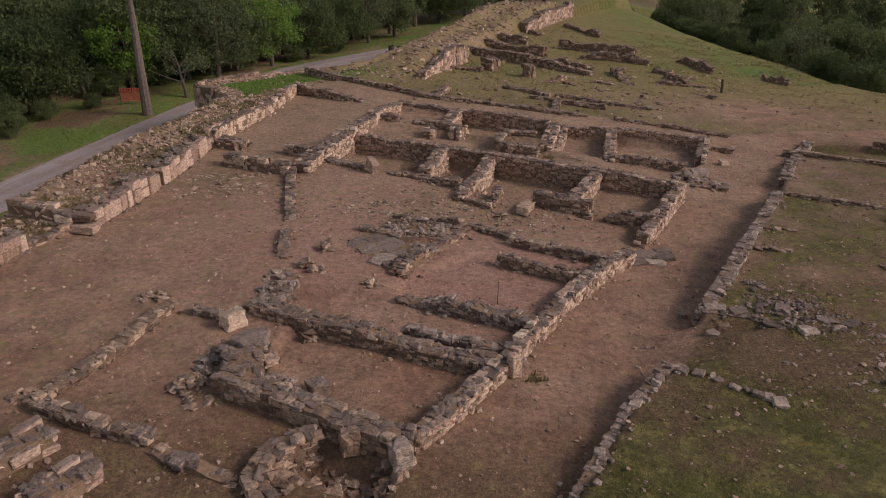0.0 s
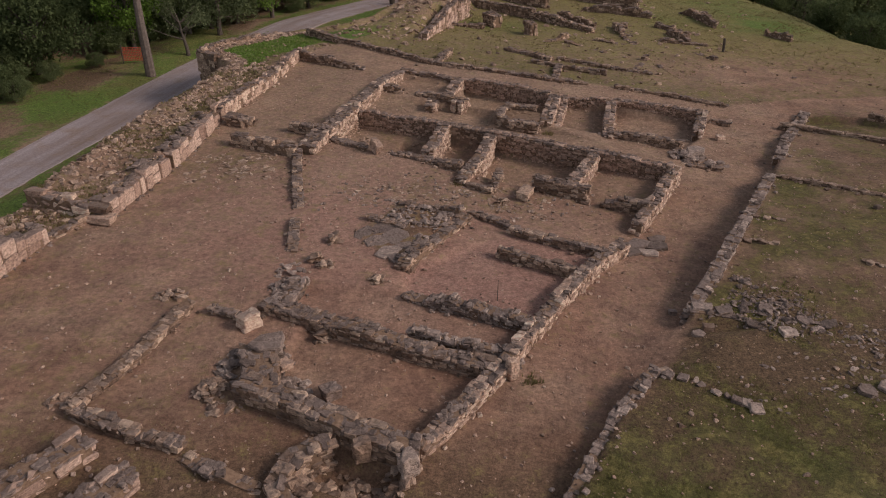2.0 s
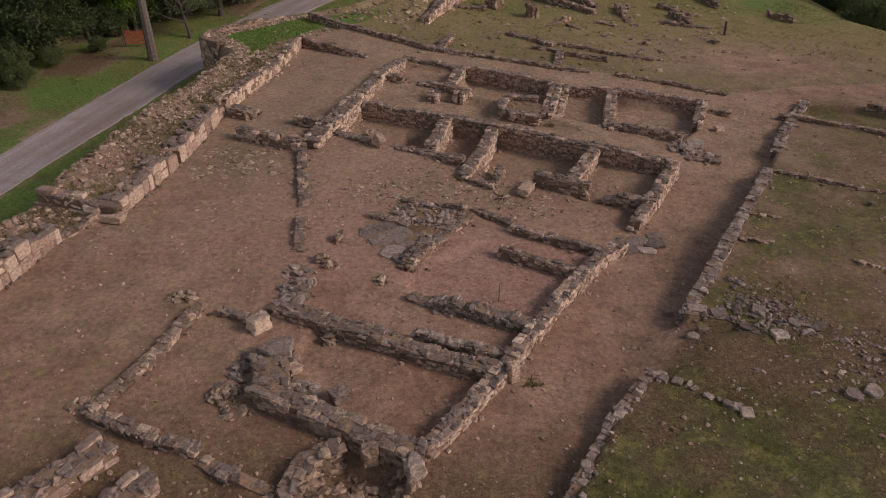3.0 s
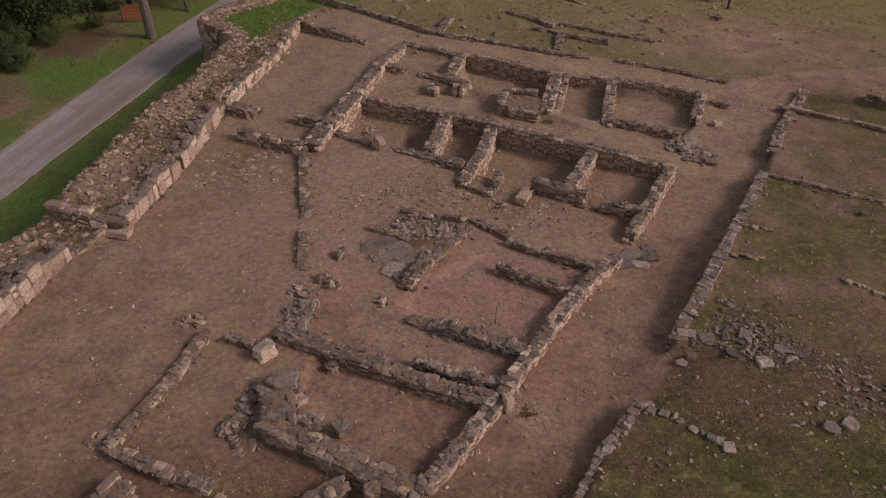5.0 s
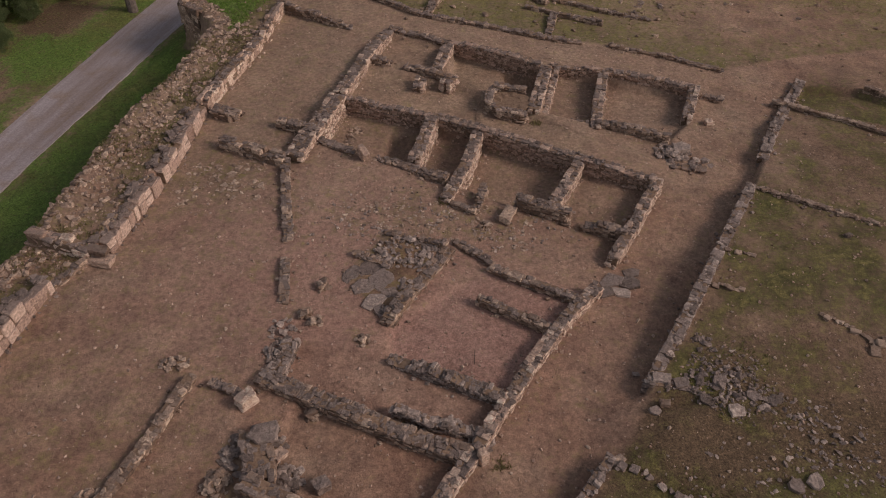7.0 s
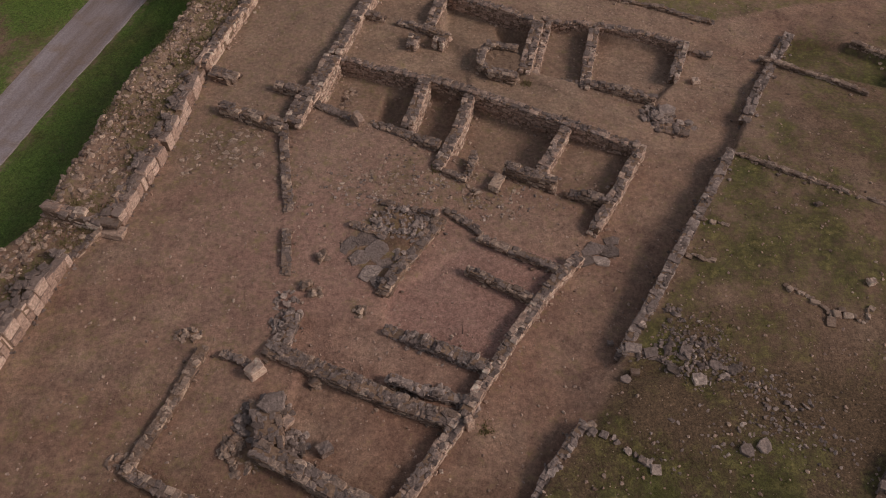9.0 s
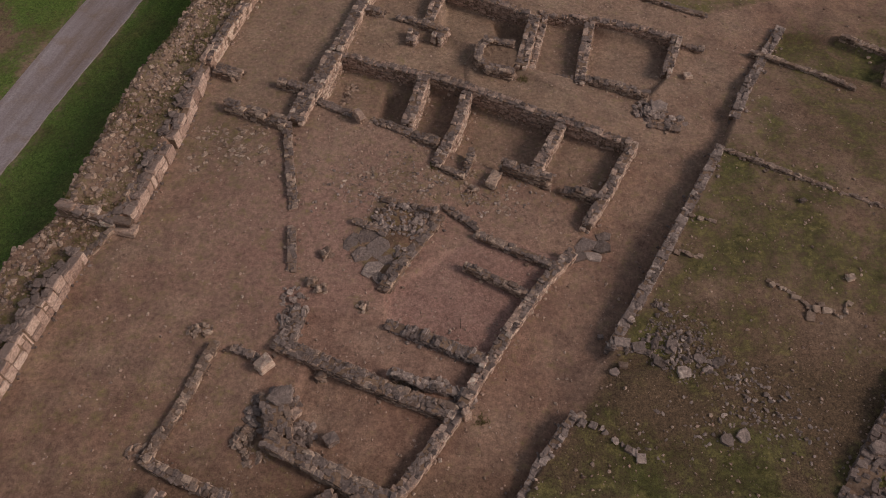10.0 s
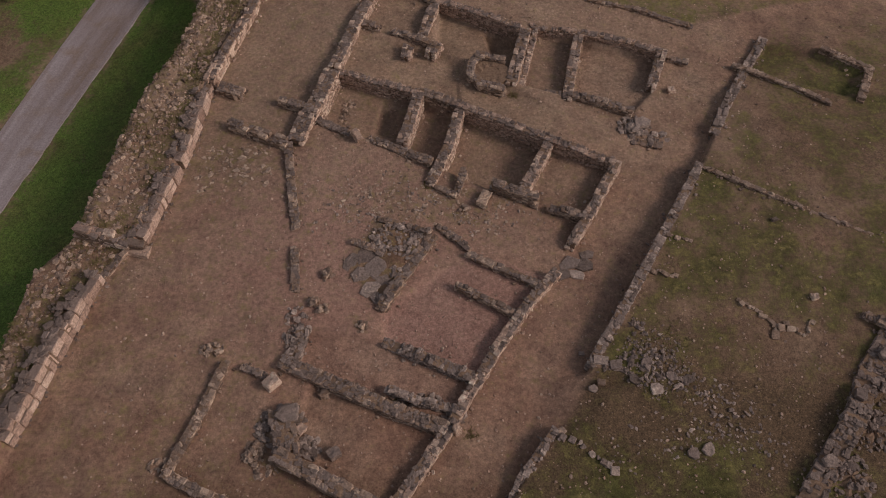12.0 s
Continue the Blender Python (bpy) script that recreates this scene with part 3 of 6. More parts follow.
def build_road():
    mid_line = smooth_line(ROAD, 14)
    verts, faces = [], []
    cols = 7
    for i, p in enumerate(mid_line):
        q = mid_line[min(i + 1, len(mid_line) - 1)] - mid_line[max(i - 1, 0)]
        n = Vector((q.y, -q.x)).normalized()
        for k in range(cols):
            o = (-0.5, -0.47, -0.3, 0.0, 0.3, 0.47, 0.5)[k] * (3.35 + 0.02 * (p.y - 36) + 0.1 * math.sin(i * 0.5 + k) * (k in (0, cols - 1)))
            x, y = p.x + n.x * o, p.y + n.y * o
            base = float(ground_z(np.array([p.x]), np.array([p.y]), False)[0])
            verts.append((x, y, base * 0.5 + gz(x, y) * 0.5 + (0.045 if 0 < k < cols - 1 else -0.08)))
    for i in range(len(mid_line) - 1):
        for k in range(cols - 1):
            a = i * cols + k
            faces.append((a, a + 1, a + cols + 1, a + cols))
    ob = mesh_ob("road", verts, faces, M_ROAD)
    uv = ob.data.uv_layers.new(name="along")
    for loop in ob.data.loops:
        i, k = divmod(loop.vertex_index, cols)
        uv.data[loop.index].uv = (i * 0.06, k * 0.9)
    tagged(ob, "pale grey gravel track beside green verges", "road", kind="structure")


build_road()

# ---- stones ----


def stone_mesh(seed, chunky=0.16):
    r = random.Random(seed)
    bm = bmesh.new()
    bmesh.ops.create_cube(bm, size=1.0)
    for v in bm.verts:
        v.co += Vector((r.uniform(-1, 1), r.uniform(-1, 1), r.uniform(-1, 1))) * chunky * 0.6
    bmesh.ops.bevel(bm, geom=list(bm.edges), offset=r.uniform(0.07, 0.13), segments=1, affect="EDGES", profile=0.5)
    for v in bm.verts:
        v.co += Vector((r.uniform(-1, 1), r.uniform(-1, 1), r.uniform(-1, 1))) * 0.035
    bmesh.ops.triangulate(bm, faces=[f for f in bm.faces if len(f.verts) > 4])
    me = bpy.data.meshes.new("stone")
    bm.to_mesh(me)
    bm.free()
    return me


def pebble_shape(seed):
    r = random.Random(seed)
    bm = bmesh.new()
    bmesh.ops.create_icosphere(bm, subdivisions=1, radius=0.5)
    for v in bm.verts:
        v.co *= r.uniform(0.75, 1.15)
    vs = np.array([v.co[:] for v in bm.verts])
    fs = np.array([[v.index for v in f.verts] for f in bm.faces])
    bm.free()
    return vs, fs


def rock_mesh(seed, points=13):
    """An angular broken stone: the hull of a few points."""
    r = random.Random(seed)
    bm = bmesh.new()
    for k in range(points):
        v = Vector((r.gauss(0, 1), r.gauss(0, 1), r.gauss(0, 1))).normalized()
        q = max(abs(v.x), abs(v.y), abs(v.z))
        bm.verts.new(v * (0.5 / q * 0.45 + 0.5 * 0.55) * r.uniform(0.85, 1.1))
    got = bmesh.ops.convex_hull(bm, input=list(bm.verts))
    bmesh.ops.delete(bm, geom=[v for v in bm.verts if not v.link_faces], context="VERTS")
    me = bpy.data.meshes.new("stone")
    bm.to_mesh(me)
    bm.free()
    return me


STONES = {}
for m_ in (M_STONE, M_FACE, M_BLOCK, M_GREY, M_RED, M_PEBBLE, M_CRUST):
    STONES[m_.name] = [stone_mesh(s) for s in range(8)] + [rock_mesh(s) for s in range(6)]
    for me_ in STONES[m_.name]:
        me_.materials.append(m_)
SHAPES = []
for me_ in STONES[M_STONE.name]:
    SHAPES.append((np.array([v.co[:] for v in me_.vertices]), [tuple(p.vertices) for p in me_.polygons]))
PEBBLES = [pebble_shape(s) for s in range(6)]


class Heap:
    """Collects stones that are joined into one mesh."""

    def __init__(self):
        self.v, self.f, self.n = [], [], 0

    def add(self, m, shape):
        vs, fs = shape
        a = np.array(m)
        self.v.append(vs @ a[:3, :3].T + a[:3, 3])
        self.f += [tuple(i + self.n for i in f) for f in fs]
        self.n += len(vs)

    def done(self, name, material, parent=None):
        if not self.v:
            return None
        return mesh_ob(name, np.concatenate(self.v), self.f, material, parent)


def stone_at(x, y, z, size, yaw, tilt=6.0, r=random):
    return (Matrix.Translation((x, y, z)) @ Euler((radians(r.gauss(0, tilt)), radians(r.gauss(0, tilt)), yaw + radians(r.gauss(0, tilt)))).to_matrix().to_4x4()
            @ Matrix.Diagonal((*size, 1)))


def place_stone(parent, m, material, r, name="stone", low=0):
    ob = new(name, STONES[material.name][r.randrange(low, 14)])
    ob.parent = parent
    ob.matrix_basis = m
    return ob


WALL_N = [0]


def stone_wall(line, width, tops, label, low=None, course=0.105, length=0.215, material=None, face=None, ruin=0.10, name="stone_wall", group="", back=True, sparse=1.0, as_parts=True, depth=0.24, cope=0.26):
    """A dry-stone wall along a line: an earth core, stones in courses on its faces, rough coping stones on top. tops: height of the crest at each point of the line; low: foot, where the ground does not give it."""
    WALL_N[0] += 1
    r = random.Random(WALL_N[0] * 17 + 3)
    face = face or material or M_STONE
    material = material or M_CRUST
    if not isinstance(tops, (list, tuple)):
        tops = [tops] * len(line)
    tops = [t + 0.04 for t in tops]
    thing = new(name)
    thing.location = (line[0][0], line[0][1], gz(*line[0]))
    inv = Matrix.Translation(-thing.location)
    tagged(thing, label, "wall", group)
    rest, top_rest = Heap(), Heap()
    core_v, core_f = [], []
    count = 0
    run = 0.0
    seed = WALL_N[0] * 3.7
    for i in range(len(line) - 1):
        a, c = Vector(line[i]), Vector(line[i + 1])
        d = c - a
        ln = d.length
        if ln < 0.05:
            continue
        d.normalize()
        n = Vector((d.y, -d.x))
        yaw = math.atan2(d.y, d.x)

        def crest(s):
            k = min(max(s / ln, 0), 1)
            return tops[i] * (1 - k) + tops[i + 1] * k + ruin * 1.6 * float(value_noise((run + s) * 0.9, seed)) + ruin * float(value_noise((run + s) * 3.1, seed + 9))

        # core
        steps = max(2, int(ln / 0.4) + 1)
        b0 = len(core_v)
        for k in range(steps + 1):
            s = ln * k / steps
            p = a + d * s
            top = crest(s) - 0.012
            for side in (-1, 1):
                q = p + n * side * (width / 2 - 0.045)
                zl = min(gz(q.x + n.x * side * 0.3, q.y + n.y * side * 0.3), top) - 0.25
                core_v += [(q.x, q.y, zl), (q.x, q.y, max(top, zl + 0.05))]
        for k in range(steps):
            o = b0 + k * 4
            core_f += [(o + 1, o + 3, o + 7, o + 5), (o, o + 1, o + 5, o + 4), (o + 3, o + 2, o + 6, o + 7)]
        core_f += [(b0, b0 + 2, b0 + 3, b0 + 1)]
        o = b0 + steps * 4
        core_f += [(o, o + 1, o + 3, o + 2)]
        # faces
        for side in (-1, 1):
            out = n * side
            hidden = out.y > 0.55
            s = r.uniform(-0.1, 0.0)
            z = None
            level = 0
            foot_mid = min(gz(*(a + d * ln * f + out * (width / 2 + 0.25))) for f in (0.1, 0.5, 0.9))
            if low is not None:
                foot_mid = low
            z = foot_mid - 0.08
            zmax = max(tops[i], tops[i + 1]) + ruin
            while z < zmax:
                h = course * r.uniform(0.75, 1.3)
                s = r.uniform(-0.2, 0.05)
                while s < ln:
                    L = length * r.uniform(0.55, 1.6)
                    sc = s + L / 2
                    if sc < ln + 0.12 and z + h * 0.6 < crest(sc) and r.random() < sparse:
                        p = a + d * min(sc, ln) + out * (width / 2 - depth / 2 + r.uniform(-0.02, 0.02))
                        m = stone_at(p.x, p.y, z + h / 2, (L * 1.02, depth, h * r.uniform(1.0, 1.15)), yaw, 2.0, r)
                        if z + h > gz(p.x + out.x * 0.2, p.y + out.y * 0.2) - 0.02:
                            if as_parts and L > length * 1.18 and not (hidden or count >= 290):
                                place_stone(thing, inv @ m, face, r)
                                count += 1
                            elif back or not hidden:
                                rest.add(inv @ m, SHAPES[r.randrange(14)])
                    s += L
                z += h
        # coping: flat stones laid close together, a few standing proud
        rows_n = max(2, int(round(width / 0.17)))
        for row in range(rows_n):
            off = ((row + 0.5) / rows_n - 0.5) * (width - 0.05)
            s = r.uniform(-0.1, 0.05)
            while s < ln:
                L = min(length, cope) * r.uniform(0.3, 1.3) * (1.5 if r.random() < 0.12 else 1.0)
                sc = s + L / 2
                if r.random() < sparse * 0.8:
                    p = a + d * min(sc, ln) + n * (off + r.uniform(-0.03, 0.03))
                    proud = r.random() < 0.1
                    h = r.uniform(0.1, 0.16) if proud else r.uniform(0.07, 0.11)
                    top = crest(sc) + (r.uniform(0.03, 0.08) if proud else r.uniform(-0.012, 0.03))
                    m = stone_at(p.x, p.y, top - h / 2, (L * 1.02, width / rows_n * r.uniform(0.95, 1.3), h), yaw + r.uniform(-0.4, 0.4), 9 if proud else 4, r)
                    if as_parts and L > min(length, cope) * 1.08 and count < 295:
                        place_stone(thing, inv @ m, material, r, low=0 if not proud else 5)
                        count += 1
                    else:
                        top_rest.add(inv @ m, SHAPES[r.randrange(10 if not proud else 14)])
                s += L
        for k in range(int(ln * width * 20 * sparse)):
            s = r.uniform(0, ln)
            p = a + d * s + n * r.uniform(-0.5, 0.5) * width
            q = r.uniform(0.03, 0.1)
            top_rest.add(inv @ stone_at(p.x, p.y, crest(s) + q * 0.1, (q * r.uniform(0.8, 1.7), q, q * 0.6), r.uniform(0, 6), 15, r), SHAPES[r.randrange(8, 14)])
        for k in range(int(ln * 3.5 * sparse)):
            side = r.choice((-1, 1))
            p = a + d * r.uniform(0, ln) + n * side * (width / 2 + abs(r.gauss(0.05, 0.18)))
            q = r.uniform(0.04, 0.13)
            rest.add(inv @ stone_at(p.x, p.y, gz(p.x, p.y) + q * 0.2, (q * r.uniform(0.8, 1.6), q, q * 0.7), r.uniform(0, 6), 15, r), SHAPES[r.randrange(14)])
        run += ln
    core = mesh_ob("core", np.array(core_v) + np.array(inv.translation), core_f, M_CORE, thing)
    for ob in (rest.done("packing_stones", face, thing), top_rest.done("coping_rubble", material, thing)):
        if ob:
            tagged(ob, kind="stuff")
    return thing


# ---- heaps, blocks and loose stones ----


def rubble(name, label, spots, sizes, material, parts=280, category="rubble", flat=0.6, seed=1):
    """A heap of tumbled stones: spots are (x, y, spread x, spread y, height, number)."""
    r = random.Random(seed)
    thing = new(name)
    thing.location = (spots[0][0], spots[0][1], gz(spots[0][0], spots[0][1]))
    inv = Matrix.Translation(-thing.location)
    tagged(thing, label, category)
    rest, count = Heap(), 0
    for x0, y0, sx, sy, height, number in spots:
        for k in range(number):
            a, q = r.uniform(0, 6.283), math.sqrt(r.random())
            x, y = x0 + sx * q * math.cos(a), y0 + sy * q * math.sin(a)
            s = r.uniform(*sizes) * (1.25 - 0.5 * q)
            z = gz(x, y) + height * max(0, 1 - q) * r.uniform(0.3, 1.0) + s * flat * 0.05
            m = inv @ stone_at(x, y, z, (s * r.uniform(0.9, 1.7), s, s * flat * r.uniform(0.6, 1.3)), r.uniform(0, 6.283), 14, r)
            if count < parts and s > sizes[0] * 1.2:
                place_stone(thing, m, material, r, low=8)
                count += 1
            else:
                rest.add(m, SHAPES[r.randrange(8, 14)])
    ob = rest.done("packing_rubble", material, thing)
    if ob:
        tagged(ob, kind="stuff")
    # earth under the stones
    for x0, y0, sx, sy, height, number in spots:
        if height < 0.12:
            continue
        mv, mf = [], []
        for ring in range(5):
            q = 1 - ring / 4
            for k in range(16):
                a = k / 16 * 6.283
                x, y = x0 + sx * q * math.cos(a), y0 + sy * q * math.sin(a)
                mv.append((x - thing.location.x, y - thing.location.y, gz(x, y) + height * 0.6 * (1 - q) - 0.04 - thing.location.z + 0.05 * math.sin(k * 2.3 + ring)))
        for ring in range(4):
            for k in range(16):
                a, c = ring * 16 + k, ring * 16 + (k + 1) % 16
                mf.append((a, c, c + 16, a + 16))
        mesh_ob("earth_mound", mv, mf, M_CORE, thing)
    return thing


def block(x, y, size, yaw, label, material=M_STONE, name="stone_block", lift=0.0, tilt=(0, 0), seed=0):
    """One dressed or natural block, cut finer than the wall stones."""
    r = random.Random(seed + int(x * 100))
    bm = bmesh.new()
    bmesh.ops.create_cube(bm, size=1.0)
    for v in bm.verts:
        v.co = Vector((v.co.x * r.uniform(0.82, 1.06), v.co.y * r.uniform(0.82, 1.06), v.co.z * r.uniform(0.88, 1.06)))
    bmesh.ops.subdivide_edges(bm, edges=list(bm.edges), cuts=2, use_grid_fill=True)
    for v in bm.verts:
        v.co = Vector((v.co.x * size[0], v.co.y * size[1], v.co.z * size[2]))
        n = v.co.normalized()
        v.co += n * 0.16 * min(size) * noise.noise(v.co * 2.5 / max(size) + Vector((seed * 3.1, x, y))) + Vector((r.uniform(-1, 1), r.uniform(-1, 1), r.uniform(-1, 1))) * 0.07 * min(size)
    bmesh.ops.bevel(bm, geom=[e for e in bm.edges if e.calc_face_angle(0) > 0.9], offset=0.06 * min(size), segments=1, affect="EDGES")
    ob = part(name, bm, material, None)
    ob.matrix_basis = pose(x, y, gz(x, y) + size[2] * 0.42 + lift, tilt[0], tilt[1], yaw)
    return tagged(ob, label, "stone block")


def flagstone(x, y, size, yaw, label, material=M_GREY, name="paving_slab", thick=0.12, lift=0.0, tilt=(0, 0), seed=0):
    """A thin slab with a broken many-sided outline and a worn rim."""
    r = random.Random(seed * 7 + 5)
    bm = bmesh.new()
    count = r.randint(5, 7)
    rings = []
    turn = [(k + r.uniform(-0.3, 0.3)) / count * 6.2832 for k in range(count)]
    reach = [r.uniform(0.95, 1.2) for k in range(count)]
    for inset, z in ((1.0, -thick), (1.0, -0.25 * thick), (0.93, -0.04 * thick), (0.5, 0.0)):
        ring = []
        for a, q in zip(turn, reach):
            c, d = math.cos(a), math.sin(a)
            sq = 0.5 / max(abs(c), abs(d)) * 0.7 + 0.5 * 0.3
            ring.append(bm.verts.new((c * sq * q * inset * size[0], d * sq * q * inset * size[1], z + r.uniform(-1, 1) * 0.012)))
        rings.append(ring)
    for a, c in zip(rings, rings[1:]):
        for k in range(count):
            bm.faces.new((a[k], a[(k + 1) % count], c[(k + 1) % count], c[k]))
    bm.faces.new(rings[-1])
    ob = part(name, bm, material, None)
    ob.matrix_basis = pose(x, y, gz(x, y) + lift, tilt[0], tilt[1], yaw)
    return tagged(ob, label, "stone slab")


rubble("rubble_platform", "rough platform of small tumbled grey stones on the courtyard floor",
       [(-1.0 + 0.85 * math.cos(k * 0.63), 25.2 + 0.62 * math.sin(k * 0.63), 0.3, 0.28, 0.12, 13) for k in range(10)] + [(-0.15, 24.5, 0.45, 0.7, 0.1, 40), (-0.75, 23.3, 0.4, 0.6, 0.1, 34), (-1.4, 22.1, 0.35, 0.4, 0.1, 26), (0.1, 25.5, 0.5, 0.3, 0.1, 24), (-1.0, 25.2, 0.6, 0.45, 0.0, 14)],
       (0.09, 0.27), M_GREY, seed=3, flat=0.5)
for k, (x, y, sx, sy, yaw) in enumerate([(-2.85, 23.98, 0.95, 0.72, 48), (-2.38, 23.3, 0.92, 0.72, 55), (-1.95, 22.62, 0.8, 0.64, 60), (-2.22, 24.3, 0.85, 0.85, 40), (-1.75, 23.65, 0.9, 0.8, 50), (-1.38, 23.0, 0.65, 0.7, 58), (-1.66, 22.15, 0.5, 0.48, 30)]):
    flagstone(x, y, (sx, sy), yaw, "flat grey-brown paving slab sunk in the earth", M_CRUST if k % 2 else M_GREY, "paving_slab", 0.12, 0.03, (2, -1), seed=k)
rubble("rubble_heap", "heap of collapsed flat wall stones beside a room",
       [(-5.15, 16.35, 0.95, 0.8, 0.42, 80), (-4.75, 15.5, 0.6, 0.6, 0.3, 50), (-4.0, 15.6, 0.45, 0.45, 0.22, 45), (-4.85, 16.8, 0.62, 0.45, 0.5, 50)], (0.14, 0.42), M_GREY, seed=5, flat=0.42)
rubble("rubble_heap", "low outlying pile of flat pale stones", [(-6.0, 15.3, 0.42, 0.55, 0.3, 60), (-5.5, 14.6, 0.5, 0.3, 0.05, 22)], (0.1, 0.3), M_STONE, seed=6, flat=0.4)
flagstone(-4.85, 16.72, (0.9, 0.65), 15, "large dark slab on a ruined wall", M_CRUST, "stone_slab", 0.14, 0.56, (5, -3), seed=20)
block(-4.3, 16.2, (0.45, 0.36, 0.2), 55, "tilted pale block on a ruined wall", M_FACE, "stone_block", 0.3, (8, 10), seed=21)
rubble("rubble_heap", "heap of big squared blocks at a wall corner", [(10.9, 32.2, 0.9, 0.75, 0.35, 70), (12.0, 31.6, 0.6, 0.5, 0.1, 20)], (0.16, 0.42), M_GREY, seed=8)
flagstone(11.25, 32.25, (0.85, 0.7), 20, "large flat slab on a heap of blocks", M_GREY, "stone_slab", 0.2, 0.42, (3, -3), seed=31)
rubble("rubble_heap", "spread of dark grey tumbled stones at a terrace wall's broken end",
       [(9.6, 18.8, 1.2, 1.0, 0.08, 70), (10.6, 18.2, 0.8, 0.6, 0.06, 45), (9.3, 20.2, 0.45, 0.8, 0.08, 34), (8.75, 18.9, 0.4, 0.8, 0.08, 30)], (0.05, 0.24), M_CRUST, seed=11)
for x, y, w, d, a, k in [(9.42, 18.85, 0.55, 0.42, 70, 61), (8.9, 18.2, 0.5, 0.36, 140, 62), (9.7, 17.8, 0.55, 0.45, 10, 63), (10.95, 18.2, 0.6, 0.4, 20, 64), (10.3, 18.3, 0.42, 0.32, 80, 65), (7.2, 17.85, 0.38, 0.34, 30, 66), (10.55, 17.85, 0.4, 0.3, 5, 67)]:
    flagstone(x, y, (w, d), a, "grey slab fallen from a terrace wall", M_GREY, "stone_slab", 0.16, 0.07, (6 - k % 5 * 3, k % 4 * 4 - 6), seed=k)
rubble("rubble_heap", "small grey stones strewn on dark soil in the turf",
       [(9.8, 18.9, 1.5, 1.6, 0.0, 240), (12.3, 16.6, 1.6, 1.0, 0.03, 90), (13.2, 15.2, 1.2, 1.0, 0.0, 50), (11.0, 15.6, 1.5, 1.0, 0.0, 60), (9.0, 15.6, 2.0, 1.4, 0.0, 40), (11.6, 17.6, 1.2, 0.7, 0.0, 60)], (0.04, 0.16), M_GREY, seed=17)
rubble("rubble_bank", "collapsed grey rubble and slabs behind a ruined wall",
       [(19.9, 19.6, 0.8, 0.8, 0.2, 60), (18.8, 17.8, 0.9, 0.9, 0.2, 80), (17.6, 16.0, 0.9, 0.9, 0.2, 80), (16.2, 14.2, 0.9, 0.9, 0.2, 80), (15.0, 12.8, 0.8, 0.8, 0.2, 60)],
       (0.06, 0.3), M_CRUST, seed=12)
for k, (x, y, sx, sy, yaw) in enumerate([(16.75, 16.3, 0.75, 0.6, 40), (15.5, 14.7, 0.45, 0.4, 10), (17.4, 17.3, 0.4, 0.35, 70), (18.9, 19.0, 0.45, 0.4, 20), (10.65, 15.15, 0.36, 0.36, 5), (11.25, 15.3, 0.42, 0.36, 30)]):
    flagstone(x, y, (sx * 1.2, sy * 1.2), yaw, "flat grey slab lying on rubble in the turf", M_CRUST if x > 14 else M_GREY, "stone_slab", 0.16, 0.44 if x > 14 else 0.09, (4, 5), seed=90 + k)
rubble("rubble_heap", "small pile of flat stones at a wall end", [(-8.3, 19.7, 0.55, 0.3, 0.12, 30), (-9.6, 14.9, 0.4, 0.3, 0.05, 12)], (0.12, 0.3), M_STONE, seed=13)
rubble("stone_scatter", "flat pale stones strewn over bare earth beside the rampart", [(-8.8, 29.9, 1.7, 1.2, 0.0, 90), (-7.6, 28.9, 1.0, 0.8, 0.0, 25), (-10.2, 28.6, 0.5, 0.9, 0.0, 20)], (0.06, 0.3), M_PEBBLE, flat=0.3, seed=18)
rubble("stone_scatter", "small pale stones strewn north of a rubble platform", [(1.0, 27.2, 3.2, 1.1, 0.0, 130), (-2.2, 27.4, 1.6, 1.2, 0.0, 50), (3.2, 26.3, 1.2, 0.7, 0.0, 40)], (0.05, 0.22), M_PEBBLE, flat=0.35, seed=19)
rubble("rubble_heap", "tumbled stones in a dug pit beside a wall", [(-2.4, 12.5, 0.7, 0.4, 0.05, 30), (-1.2, 12.4, 0.5, 0.4, 0.1, 30), (-3.3, 12.2, 0.5, 0.6, 0.2, 40)], (0.1, 0.34), M_STONE, seed=14)
rubble("rubble_heap", "low line of fallen stones on a sunken floor", [(-3.6, 33.9, 0.35, 0.3, 0.12, 16), (-3.75, 33.3, 0.3, 0.35, 0.1, 16), (-3.95, 32.8, 0.25, 0.3, 0.06, 10)], (0.09, 0.26), M_STONE, seed=33)
rubble("rubble_heap", "collapsed grey stones at a wall corner", [(-5.0, 20.0, 0.5, 0.7, 0.2, 40), (-5.0, 21.2, 0.5, 0.6, 0.03, 24)], (0.1, 0.3), M_GREY, seed=15)
rubble("rubble_heap", "loose stones on top of a cross wall", [(0.3, 17.5, 1.0, 0.3, 0.15, 45), (1.7, 16.9, 0.5, 0.35, 0.2, 30)], (0.1, 0.32), M_GREY, seed=16)
for k, (x, y, n) in enumerate([(-2.2, 20.75, 9), (-3.9, 23.3, 8), (-3.95, 21.55, 14), (-3.55, 17.85, 14), (-4.3, 21.9, 8), (2.2, 27.0, 6), (-2.3, 31.3, 7)]):
    rubble("stone_stub", "small stub of stacked rough stones on bare earth", [(x, y, 0.26, 0.26, 0.28, n)], (0.14, 0.34), M_STONE, seed=40 + k)
block(-5.65, 18.15, (0.62, 0.5, 0.5), 48, "squared yellowish stone block standing beside a low wall", M_FACE, seed=1)
block(3.15, 27.5, (0.5, 0.85, 0.34), -24, "squared grey-brown stone slab on bare earth", M_STONE, "stone_slab", 0.02, (0, 6), seed=2)
